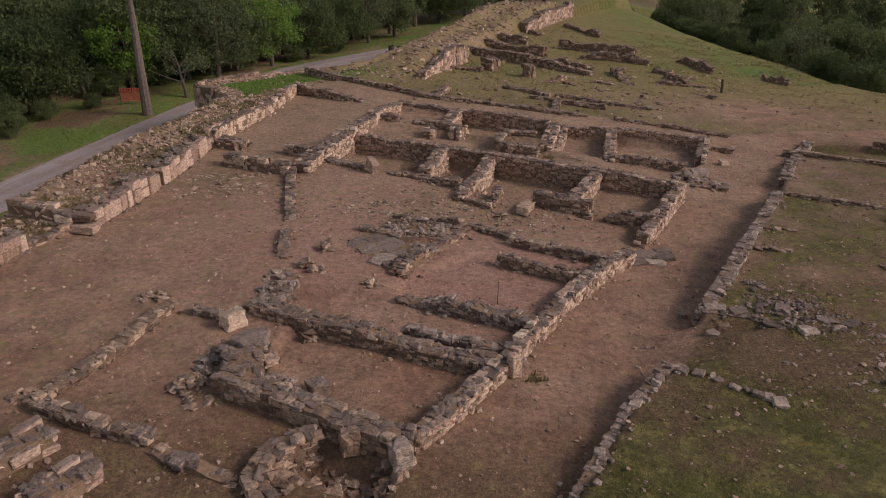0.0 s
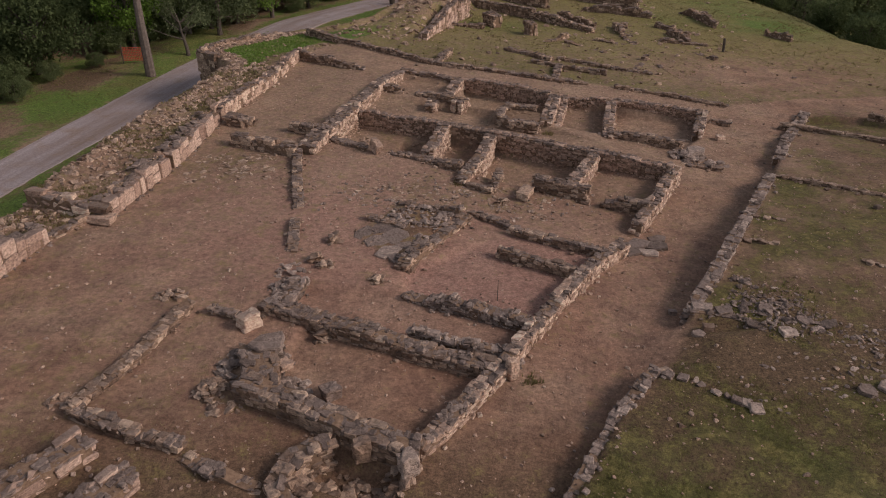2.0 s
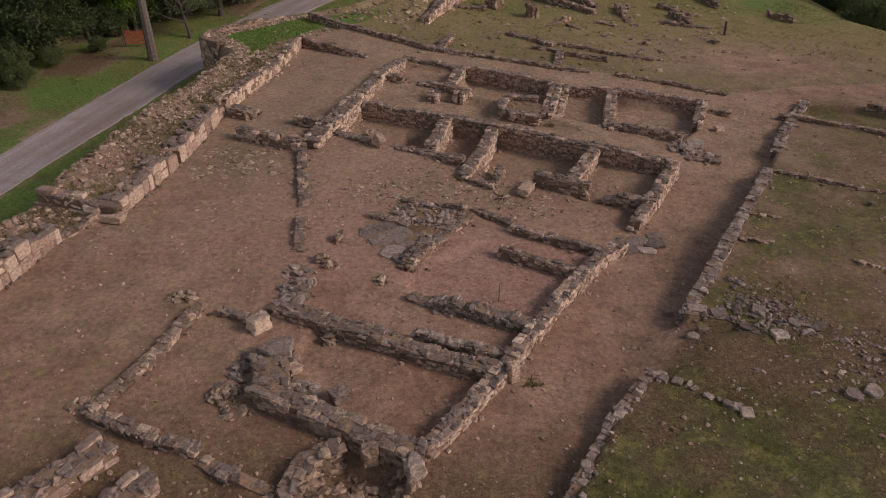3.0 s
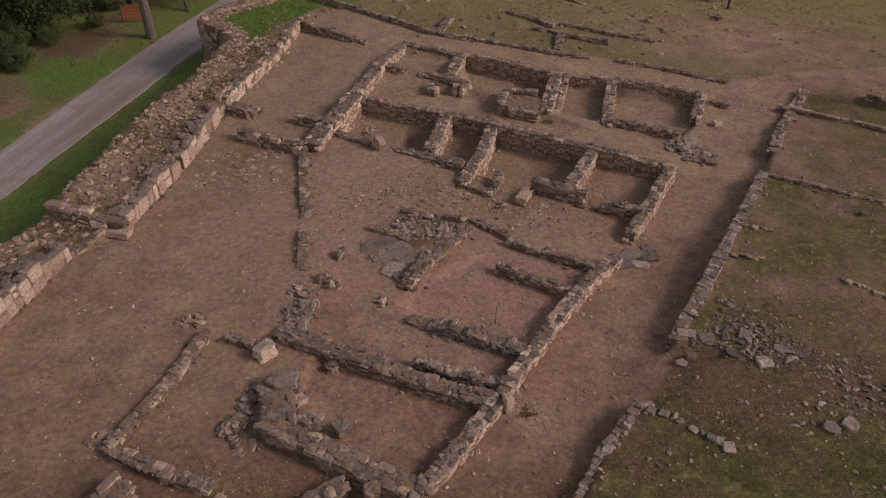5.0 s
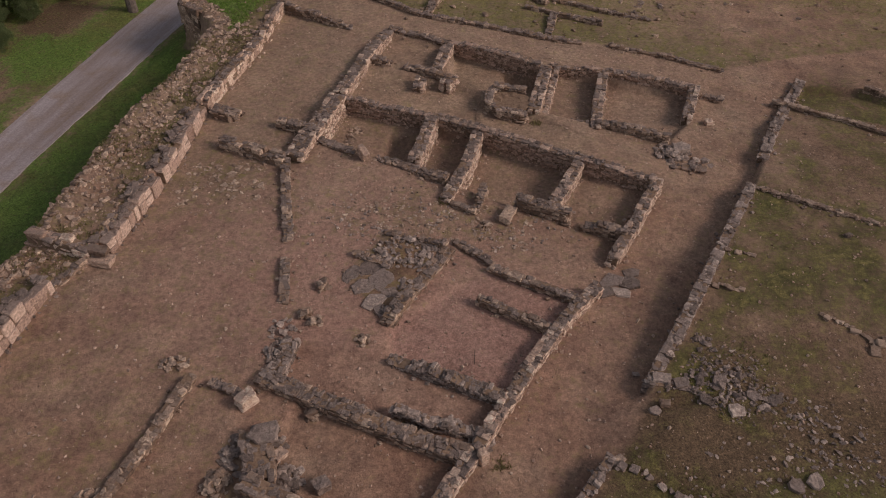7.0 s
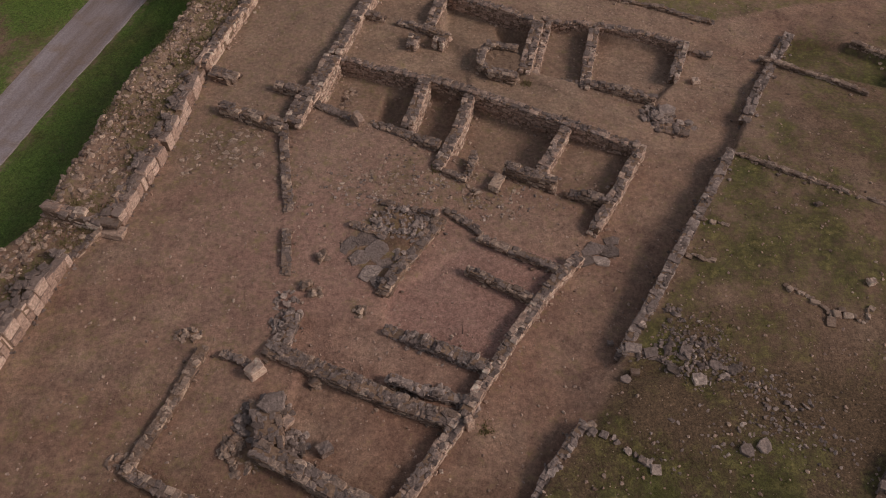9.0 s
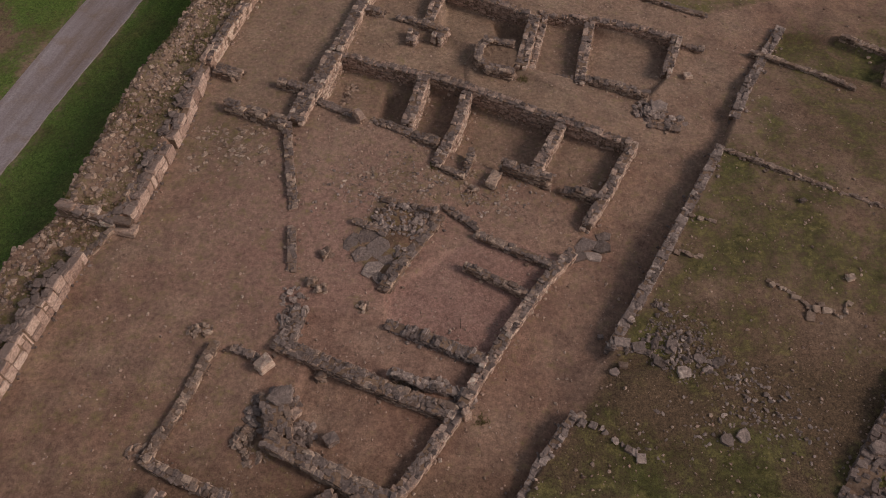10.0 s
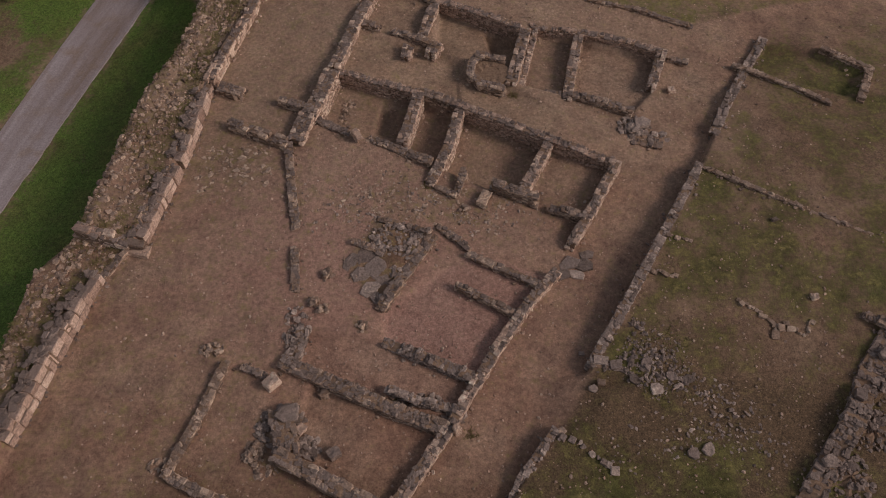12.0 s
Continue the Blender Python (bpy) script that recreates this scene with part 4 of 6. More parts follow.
block(-3.0, 31.05, (0.3, 0.62, 0.5), 35, "pale stone leaning against a low wall", M_FACE, "stone_slab", 0.12, (24, 0), seed=3)
block(13.25, 34.9, (0.42, 0.34, 0.26), 15, "white loose stone on the earthen street", M_FACE, "loose_stone", seed=4)
block(-2.95, 15.3, (0.5, 0.45, 0.36), 30, "dark boulder on the floor of a room", M_GREY, "loose_stone", seed=5)
block(-1.95, 13.05, (0.42, 0.34, 0.62), 20, "upright squared block in a dug pit", M_STONE, seed=6, lift=0.1)
block(-0.85, 12.6, (0.45, 0.4, 0.6), 35, "upright squared block at a wall corner", M_GREY, seed=7, lift=0.1)
block(1.75, 16.2, (0.3, 0.28, 0.6), 30, "upright pale stone at a wall corner", M_FACE, seed=8, lift=0.05)
block(16.9, 21.8, (0.32, 0.28, 0.2), 10, "squared pinkish stone in the turf", M_FACE, "loose_stone", seed=9)
for k, (x, y, sx, sy, yaw) in enumerate([(6.85, 24.15, 0.75, 0.62, 30), (7.5, 24.05, 0.62, 0.5, 8), (7.75, 24.6, 0.5, 0.34, 12), (6.45, 23.5, 0.66, 0.4, 24), (7.15, 23.55, 0.5, 0.36, -12)]):
    flagstone(x, y, (sx * 1.25, sy * 1.2), yaw, "flat grey threshold slab at the edge of the street", M_GREY, "paving_slab", 0.14, 0.08, (1, -2), seed=50 + k)
block(-12.42, 24.55, (1.2, 0.55, 0.26), -12, "long pale slab at the foot of the rampart's end", M_FACE, "stone_slab", 0.06, seed=55)
block(-12.5, 24.7, (1.1, 0.42, 0.24), -12, "long grey slab lying on a ledge of the rampart", M_STONE, "stone_slab", 0.33, seed=56)
for k, (x, y, s, yaw) in enumerate([
                                   (-9.3, 34.1, (0.6, 0.6, 0.4), 25), (7.6, 19.05, (0.6, 0.42, 0.12), -10), (8.2, 18.85, (0.5, 0.4, 0.12), 10), (7.55, 18.1, (0.34, 0.26, 0.2), 0), (6.95, 19.6, (0.25, 0.2, 0.15), 0),
                                   (8.3, 34.5, (0.3, 0.3, 0.25), 0), (5.75, 16.1, (0.4, 0.3, 0.2), 35), (16.3, 26.0, (0.3, 0.2, 0.15), 20)]):
    block(x, y, s, yaw, "rough grey block lying on the ground", M_GREY if k % 3 else M_STONE, lift=0.1 if x < -11 else 0.0, seed=60 + k)


def clumpy(x, y, f=0.6, seed=5):
    return max(0.0, min(1.0, 0.5 + 2.2 * float(value_noise(x * f, y * f, seed)) + 1.0 * float(value_noise(x * f * 3.3, y * f * 3.3, seed + 2))))


def stone_line(line, number, sizes, label, material, seed, wobble=0.06, category="stone line"):
    """Separate stones set one behind the other in the ground."""
    r = random.Random(seed)
    thing = new("stone_line")
    thing.location = (line[0][0], line[0][1], gz(*line[0]))
    inv = Matrix.Translation(-thing.location)
    tagged(thing, label, category)
    pts = [Vector(p) for p in line]
    spans = [(c - a).length for a, c in zip(pts, pts[1:])]
    for k in range(number):
        s = (k + r.uniform(0.2, 0.8)) / number * sum(spans)
        i = 0
        while i < len(spans) - 1 and s > spans[i]:
            s -= spans[i]
            i += 1
        d = (pts[i + 1] - pts[i]).normalized()
        p = pts[i] + d * s + Vector((d.y, -d.x)) * r.gauss(0, wobble)
        q = r.uniform(*sizes)
        place_stone(thing, inv @ stone_at(p.x, p.y, gz(p.x, p.y) + q * 0.12, (q * r.uniform(0.9, 1.35), q, q * r.uniform(0.4, 0.7)), math.atan2(d.y, d.x) + r.gauss(0, 0.3), 6, r), material, r)
    return thing


stone_line([(5.5, 16.1), (6.7, 15.35), (7.85, 14.45)], 10, (0.2, 0.31), "row of separate pale squared stones in the turf", M_GREY, 101)
stone_line([(13.65, 21.75), (14.3, 21.15), (16.0, 20.05), (16.5, 20.75)], 24, (0.1, 0.24), "broken row of pale stones in the turf", M_PEBBLE, 102, 0.1)
stone_line([(11.0, 25.4), (12.4, 24.8)], 9, (0.1, 0.24), "short broken row of stones in the turf", M_STONE, 103)
stone_line([(10.3, 23.4), (11.3, 22.9)], 8, (0.12, 0.28), "short broken row of pale stones in the turf", M_PEBBLE, 104)
stone_line([(15.2, 20.6), (14.9, 19.9)], 3, (0.18, 0.3), "few pale stones lying in the turf", M_PEBBLE, 105)


def scatter(name, label, number, box, keep, sizes, material, seed, shapes=None, category="stones", skew=2.0):
    """Loose stones strewn over the ground, joined."""
    r = random.Random(seed)
    h = Heap()
    x0, y0, x1, y1 = box
    k = 0
    while k < number:
        x, y = r.uniform(x0, x1), r.uniform(y0, y1)
        k += 1
        if r.random() > keep(x, y):
            continue
        s = sizes[0] * (sizes[1] / sizes[0]) ** (r.random() ** skew)
        pool = shapes or PEBBLES
        h.add(stone_at(x, y, gz(x, y) + s * 0.1, (s * r.uniform(0.9, 1.5), s, s * 0.65), r.uniform(0, 6.28), 12, r), pool[r.randrange(len(pool))])
    return tagged(h.done(name, material), label, category, kind="stuff")


def between(x, y, l1, l2, a=0.2, c=0.1):
    p, q = np.array([x]), np.array([y])
    return side_distance(p, q, l1)[0] < -a and side_distance(p, q, l2)[0] > c


def rampart_keep(x, y):
    if not between(x, y, RAMPART_IN, RAMPART_OUT):
        return 0.0
    p, q = np.array([x]), np.array([y])
    if y > 42.5:
        return 0.75 if side_distance(p, q, RAMPART_OUT)[0] < 1.15 else 0.3 if side_distance(p, q, RAMPART_IN)[0] > -1.2 else 0.02
    d = -side_distance(p, q, RAMPART_IN)[0]
    k = 0.35 + 0.65 * min(1.0, max(0.0, (d - 0.9) / 0.6))
    return k * (0.5 + 0.6 * clumpy(x, y, 0.9, 15))


def court_keep(x, y):
    k = 0.13
    k += 0.7 * math.exp(-((x - 1.5) / 4.5) ** 2 - ((y - 27.0) / 2.0) ** 2)
    k += 0.8 * math.exp(-((x + 9.0) / 2.0) ** 2 - ((y - 29.5) / 1.8) ** 2)
    k += 0.5 * math.exp(-((x + 4.0) / 1.2) ** 2 - ((y - 24.5) / 3.0) ** 2)
    k += 0.4 * math.exp(-((x - 8.5) / 1.6) ** 2 - ((y - 31.5) / 1.6) ** 2)
    return k


def field_keep(x, y):
    d = side_distance(np.array([x]), np.array([y]), TERRACE)[0]
    if d < 0.3 and y < 40:
        return 0.0
    return 0.22 + 0.4 * math.exp(-((x - 11) / 3.0) ** 2 - ((y - 16.5) / 3.0) ** 2)


scatter("rampart_rubble", "loose rubble fill on top of the rampart", 25000, (-17, 10, -7, 52), rampart_keep, (0.05, 0.31), M_STONE, 21, SHAPES[8:], skew=1.6)
scatter("gravel_patch", "grey gravel and small stones on bare earth", 5200, (-6, 24.5, 8, 30), lambda x, y: 0.9 * clumpy(x, y, 0.8, 35) * math.exp(-((x - 0.5) / 4.6) ** 2 - ((y - 27.2) / 1.5) ** 2), (0.03, 0.16), M_GREY, 28, SHAPES[8:])
scatter("courtyard_pebbles", "small stones strewn over the reddish earth", 13500, (-13, 11, 18, 43), court_keep, (0.018, 0.14), M_PEBBLE, 22)
scatter("courtyard_rubble", "reddish-brown stones and clods strewn over the earth", 7000, (-13, 11, 18, 43), lambda x, y: 0.5 + 0.5 * clumpy(x, y, 0.5, 25), (0.03, 0.13), M_RED, 27, SHAPES[8:])
scatter("field_stones", "pale stones strewn over the turf", 2800, (3, 11, 27, 42), field_keep, (0.03, 0.17), M_STONE, 23, SHAPES[8:])
scatter("far_stones", "stones and wall remains strewn over the far turf", 1800, (-3, 43, 28, 80), lambda x, y: 0.6 if x < 18 else 0.3, (0.06, 0.4), M_STONE, 24, SHAPES[8:])
scatter("far_rampart_rubble", "loose rubble on the far rampart", 7000, (-8, 50, 15, 95), lambda x, y: 0.9 if between(x, y, RAMPART2_IN, RAMPART_OUT, -0.2, 0.0) else 0.0, (0.1, 0.45), M_STONE, 25, SHAPES[8:])

# ---- grass ----


def grass(name, label, number, box, keep, height, material, seed, blades=6):
    r = random.Random(seed)
    verts, faces = [], []
    x0, y0, x1, y1 = box
    for k in range(number):
        x, y = r.uniform(x0, x1), r.uniform(y0, y1)
        if r.random() > keep(x, y):
            continue
        z = gz(x, y) - 0.01
        for j in range(blades):
            a = r.uniform(0, 6.283)
            h = r.uniform(*height)
            bx, by = x + r.gauss(0, 0.07), y + r.gauss(0, 0.07)
            w = h * 0.22
            lx, ly = math.cos(a) * h * 0.6, math.sin(a) * h * 0.6
            i = len(verts)
            verts += [(bx - w * math.sin(a), by + w * math.cos(a), z), (bx + w * math.sin(a), by - w * math.cos(a), z), (bx + lx, by + ly, z + h)]
            faces.append((i, i + 1, i + 2))
    return tagged(mesh_ob(name, verts, faces, material), label, "grass", kind="stuff")


def turf_keep(x, y):
    g = grassy(x, y)
    return 0.0 if g < 0.3 else g * clumpy(x, y)


grass("field_grass", "short patchy green grass on the field", 16000, (3, 11, 27, 42), turf_keep, (0.025, 0.065), M_GRASS, 31)
grass("near_grass", "dense short green grass beside the terrace wall", 13000, (2.5, 10.5, 12, 16.5), turf_keep, (0.02, 0.05), M_GRASS, 35)
grass("far_grass", "short dry grass on the far slope", 15000, (-3, 43, 32, 85), turf_keep, (0.05, 0.12), M_DRY, 32)
grass("verge_grass", "green grass verge below the rampart", 7000, (-30, 22, -11, 68), lambda x, y: 0.8 * clumpy(x, y) if side_distance(np.array([x]), np.array([y]), RAMPART_OUT)[0] < -0.4 and abs(side_distance(np.array([x]), np.array([y]), ROAD)[0]) > 1.9 else 0.0, (0.04, 0.1), M_GRASS, 33)
grass("bastion_grass", "lush green grass on top of a bastion", 2600, (-14.5, 42, -8, 53), lambda x, y: 0.9 if between(x, y, RAMPART_IN, RAMPART_OUT, 1.3, 1.1) else 0.0, (0.05, 0.13), M_LEAF_GREEN, 37)
grass("courtyard_weeds", "sparse low olive weeds on the bare earth", 7000, (-13, 11, 15, 43), lambda x, y: max(0.0, clumpy(x, y, 0.45, 45) - 0.6) if side_distance(np.array([x]), np.array([y]), TERRACE)[0] < -0.3 else 0.0, (0.02, 0.06), M_DRY, 36)
grass("rampart_weeds", "dry weeds among the rampart rubble", 16000, (-17, 10, -7, 55), lambda x, y: 0.9 * clumpy(x, y) if y < 41.5 and between(x, y, RAMPART_IN, RAMPART_OUT) else 0.0, (0.05, 0.15), M_DRY, 34)
grass("weed_clump", "olive weeds growing among tumbled stones", 900, (8.4, 17, 11.6, 21), lambda u, v: 0.8 * clumpy(u, v, 1.4, 47) * math.exp(-((u - 9.9) / 1.1) ** 2 - ((v - 18.9) / 1.3) ** 2), (0.04, 0.12), M_GRASS, 78)
for k, (x, y, s) in enumerate([(2.35, 16.15, 0.3), (-4.2, 15.6, 0.25), (-0.7, 17.6, 0.25), (4.9, 34.3, 0.3), (0.5, 28.3, 0.25)]):
    grass("weed_clump", "small clump of olive-green weeds on bare earth", 90, (x - s, y - s, x + s, y + s), lambda u, v: math.exp(-((u - x) ** 2 + (v - y) ** 2) / (s * s * 0.35)), (0.05, 0.13), M_DRY, 70 + k)

grass("weed_clump", "clump of bright green weeds beside a wall end", 260, (-10.6, 10.7, -9.3, 11.9), lambda u, v: math.exp(-((u + 9.95) ** 2 + (v - 11.3) ** 2) / 0.15), (0.06, 0.16), M_LEAF_GREEN, 79)

# ---- trees ----


def tube(bm, pts, radii, sides=7, root=None):
    """A tapered tube; root: verts of an older ring from which it grows."""
    rings = [] if root is None else [root]
    for i, p in enumerate(pts):
        q = (pts[min(i + 1, len(pts) - 1)] - pts[max(i - 1, 0)]).normalized()
        u = q.orthogonal().normalized()
        v = q.cross(u)
        rings.append([bm.verts.new(p + (u * math.cos(k / sides * 6.2832) + v * math.sin(k / sides * 6.2832)) * radii[i]) for k in range(sides)])
    for a, c in zip(rings, rings[1:]):
        for k in range(sides):
            bm.faces.new((a[k % len(a)], a[(k + 1) % len(a)], c[(k + 1) % sides], c[k]) if len(a) == sides else (a[0], c[(k + 1) % sides], c[k]))
    return rings


def make_tree(name, label, height, crown_base, radius, leaf, bark, trunk_r, seed, clumps=60, leaves=60, size=0.22, droop=0.0, lean=0.3, low_limb=2):
    """A tree: one trunk with limbs, and a crown of many small leaves in uneven clumps."""
    r = random.Random(seed)
    thing = new(name)
    tagged(thing, label, "tree")
    bm = bmesh.new()
    bend = Vector((r.uniform(-lean, lean), r.uniform(-lean, lean), 0))
    top = height * 0.86
    spine = [Vector((0, 0, -0.4)) + bend * (t * t) * 2 + Vector((r.gauss(0, 0.06), r.gauss(0, 0.06), 0)) * t + Vector((0, 0, (top + 0.4) * t)) for t in [k / 7 for k in range(8)]]
    stem = tube(bm, spine, [trunk_r * (1.15 - 0.95 * k / 7) for k in range(8)], 9)
    verts, faces = [], []
    mid_z, half = (height + crown_base) / 2, (height - crown_base) / 2
    for c in range(clumps):
        a = r.uniform(0, 6.283)
        v = r.uniform(-1, 1)
        q = r.uniform(0.35, 1.0) ** 0.6
        flat = math.sqrt(max(0, 1 - v * v)) * 0.85 + 0.15
        lump = 1 + 0.35 * math.sin(a * 3 + seed) * math.cos(v * 4 + seed)
        centre = Vector((math.cos(a) * radius * flat * q * lump, math.sin(a) * radius * flat * q * lump, mid_z + v * half * q)) + bend
        if c % 4 == 0:
            at = min(7, max(low_limb, int((centre.z * 0.75) / top * 7)))
            foot = spine[at]
            tube(bm, [foot, (foot + centre) / 2 + Vector((0, 0, -0.1 * height * 0.2)), centre], [trunk_r * 0.4, trunk_r * 0.25, trunk_r * 0.08], 5, [stem[at][c % 9]])
        spread = radius * r.uniform(0.16, 0.30)
        for l in range(leaves):
            d = Vector((r.gauss(0, 1), r.gauss(0, 1), r.gauss(0, 0.6)))
            d *= spread / max(d.length, 0.4) * r.uniform(0.4, 1.0) * 1.2
            p = centre + d
            p.z -= droop * abs(r.gauss(0, 1)) * (1 if d.z < 0 else 0.3)
            if p.z < crown_base * 0.7:
                continue
            u = Vector((r.gauss(0, 1), r.gauss(0, 1), r.gauss(0, 0.7))).normalized()
            w = u.orthogonal().normalized()
            w = Matrix.Rotation(r.uniform(0, 6.28), 3, u) @ w
            s = size * r.uniform(0.6, 1.3)
            i = len(verts)
            verts += [p - w * s * 0.5, p + u.cross(w) * s * 0.28, p + w * s * 0.5, p - u.cross(w) * s * 0.28]
            faces.append((i, i + 1, i + 2, i + 3))
    part("trunk", bm, bark, thing)
    mesh_ob("crown", verts, faces, leaf, thing)
    return thing


def stand(tree, x, y, scale=1.0, turn=0.0):
    m = pose(x, y, gz(x, y), 0, 0, turn)
    tree.scale = (scale,) * 3
    tree.matrix_basis = m @ Matrix.Diagonal((scale, scale, scale, 1))


def grow(tree, x, y, scale, turn):
    c = copy_thing(tree, pose(x, y, gz(x, y), 0, 0, turn))
    c.scale = (scale, scale, scale * random.uniform(0.9, 1.1))
    return c


random.seed(4)
pine = make_tree("pine_tree", "tall pine with a bare grey trunk beside the track", 15.0, 8.0, 3.6, M_LEAF_OLIVE, M_PINEBARK, 0.31, 1, 70, 70, 0.26, 0.25, 0.12, 5)
stand(pine, -19.8, 50.9)
oak = make_tree("holm_oak", "dark evergreen oak with a dense rounded crown", 6.5, 0.7, 2.9, M_LEAF_DARK, M_BARK, 0.2, 2, 120, 95, 0.24)
stand(oak, -27.6, 51.5)
green = make_tree("green_tree", "bright green leafy tree with a full crown", 5.6, 0.9, 2.4, M_LEAF_GREEN, M_BARK, 0.16, 3, 90, 75, 0.2)
stand(green, -23.2, 57.5)
olive = make_tree("olive_tree", "olive-green tree with drooping loose foliage", 6.8, 1.0, 3.0, M_LEAF_OLIVE, M_BARK, 0.2, 5, 80, 65, 0.22, 0.3)
stand(olive, -17.8, 61.5)
almond = make_tree("almond_tree", "small crooked tree with dark forked limbs", 3.4, 1.5, 2.1, M_LEAF_OLIVE, M_WOOD, 0.15, 8, 40, 30, 0.18, 0.1, 1.5, 1)
stand(almond, -18.6, 55.6)
shrub = make_tree("shrub", "dark dense bush at the edge of the wood", 3.0, 0.2, 1.9, M_LEAF_DARK, M_BARK, 0.08, 9, 70, 60, 0.2)
stand(shrub, 35.0, 64.0)
cypress = make_tree("tall_dark_tree", "tall dark narrow evergreen tree", 11.0, 1.0, 2.3, M_LEAF_DARK, M_BARK, 0.22, 12, 130, 65, 0.26)
stand(cypress, -15.5, 76.0)
for t, spots in ((oak, [(-30.5, 54.5, 1.0), (-33.0, 50.5, 1.0), (-24.5, 63.5, 1.2), (-20.5, 68.0, 1.2), (-33.5, 64.5, 1.2), (-16.0, 71.0, 1.0)]),
                 (green, [(-14.8, 67.5, 1.15), (-25.5, 72.0, 1.4), (-19.0, 77.0, 1.5), (-29.5, 68.0, 1.2), (-15.0, 86.0, 1.6)]),
                 (olive, [(-21.5, 64.0, 1.05), (-12.5, 83.0, 1.1), (-10.0, 88.0, 1.2), (-27.0, 77.0, 1.2), (-17.0, 92.0, 1.4)]),
                 (cypress, [(-18.5, 81.0, 1.0), (-14.0, 80.0, 0.9), (-22.0, 85.0, 1.2), (-9.0, 95.0, 1.1), (-5.0, 99.0, 1.0), (-24.0, 92.0, 1.2)]),
                 (pine, [(-30.0, 74.0, 1.1), (-24.0, 80.0, 1.0), (-6.2, 93.0, 0.8), (-35.0, 66.0, 1.1)])):
    for x, y, s in spots:
        grow(t, x, y, s, random.uniform(0, 360))
for t, x, y, k in [(cypress, -3.5, 100.0, 1.1), (oak, -0.5, 104.0, 1.3), (olive, 3.0, 108.0, 1.3), (cypress, 6.5, 113.0, 1.1), (oak, -7.0, 100.0, 1.2), (olive, -9.5, 104.0, 1.4), (oak, 0.5, 112.0, 1.4), (cypress, 4.5, 119.0, 1.2),
                   (oak, 9.5, 118.0, 1.3), (olive, -4.0, 110.0, 1.5), (oak, 12.5, 126.0, 1.4), (cypress, 16.0, 128.0, 1.2), (oak, -13.0, 96.0, 1.3), (oak, 20.0, 128.0, 1.3), (oak, -12.5, 72.5, 0.9), (oak, -10.5, 79.0, 0.9), (olive, -8.0, 84.5, 0.9), (oak, -5.5, 89.5, 1.0)]:
    grow(t, x, y, k, random.uniform(0, 360))
for k in range(34):
    x = random.uniform(-46, -20)
    y = random.uniform(55, 76) - (x + 33) * 0.25
    if side_distance(np.array([x]), np.array([y]), ROAD)[0] > -6.5 or (-26 < x < -19 and y < 60) or (-31 < x < -24 and y < 66):
        continue
    grow(random.choice([oak, oak, olive, green, olive]), x, y, random.uniform(0.8, 1.15), random.uniform(0, 360))
for x, y, s in [(-33.5, 47.5, 0.9), (-36.0, 51.0, 1.0), (-30.5, 50.5, 0.85), (-17.2, 65.0, 0.9), (-19.0, 63.5, 0.9)]:
    grow(oak, x, y, s, random.uniform(0, 360))
for k in range(46):
    x, y = random.uniform(-42, -22), random.uniform(43, 62)
    if side_distance(np.array([x]), np.array([y]), ROAD)[0] > -7.5 or (-31 < x < -25 and y > 52):
        continue
    grow(shrub, x, y, random.uniform(0.35, 0.8), random.uniform(0, 360))
# the wood north of the track and east of the site
pool = [oak, oak, cypress, olive, green, pine]
for k in range(58):
    y = random.uniform(66, 150)
    x = random.uniform(-75, -14 + (y - 66) * 0.45)
    if abs(side_distance(np.array([x]), np.array([y]), ROAD)[0]) < 6 or (x > -34 and y < 84):
        continue
    grow(random.choice(pool), x, y, random.uniform(0.9, 1.5), random.uniform(0, 360))
for k in range(40):
    y = random.uniform(56, 128)
    edge = np.interp(y, [50, 62, 71.6, 81.6, 94.6, 118], [45, 38.5, 38, 36, 32.5, 31.5])
    grow(random.choice([oak, oak, cypress, oak, olive]), edge + 1.5 + random.random() ** 1.5 * 26, y, random.uniform(0.9, 1.35), random.uniform(0, 360))
for k in range(16):
    y = random.uniform(58, 110)
    edge = np.interp(y, [50, 62, 71.6, 81.6, 94.6, 118], [43, 36, 35.5, 33.5, 31.5, 30.5])
    grow(shrub, edge + random.uniform(-0.5, 1.5), y, random.uniform(0.6, 1.2), random.uniform(0, 360))
for x, y, s in [(-29.5, 48.5, 0.5), (-26.0, 50.0, 0.4), (-24.2, 53.0, 0.35), (-31.0, 46.0, 0.5), (-13.2, 70.5, 0.5), (-10.5, 76.5, 0.5)]:
    grow(shrub, x, y, s, random.uniform(0, 360))

# ---- small fixtures ----


def bar(bm, a, c, radius, sides=6):
    tube(bm, [Vector(a), (Vector(a) + Vector(c)) / 2, Vector(c)], [radius] * 3, sides)


def wooden_post(x, y, h, radius):
    bm = bmesh.new()
    tube(bm, [Vector((0, 0, -0.2)), Vector((0.01, 0, h * 0.5)), Vector((-0.02, 0.01, h - 0.04)), Vector((-0.02, 0.01, h))], [radius, radius * 0.95, radius * 0.9, radius * 0.4], 8)
    ob = part("wooden_post", bm, M_WOOD, None)
    ob.location = (x, y, gz(x, y))
    return tagged(ob, "weathered dark wooden post standing in the turf", "post")


wooden_post(19.3, 53.2, 0.95, 0.1)


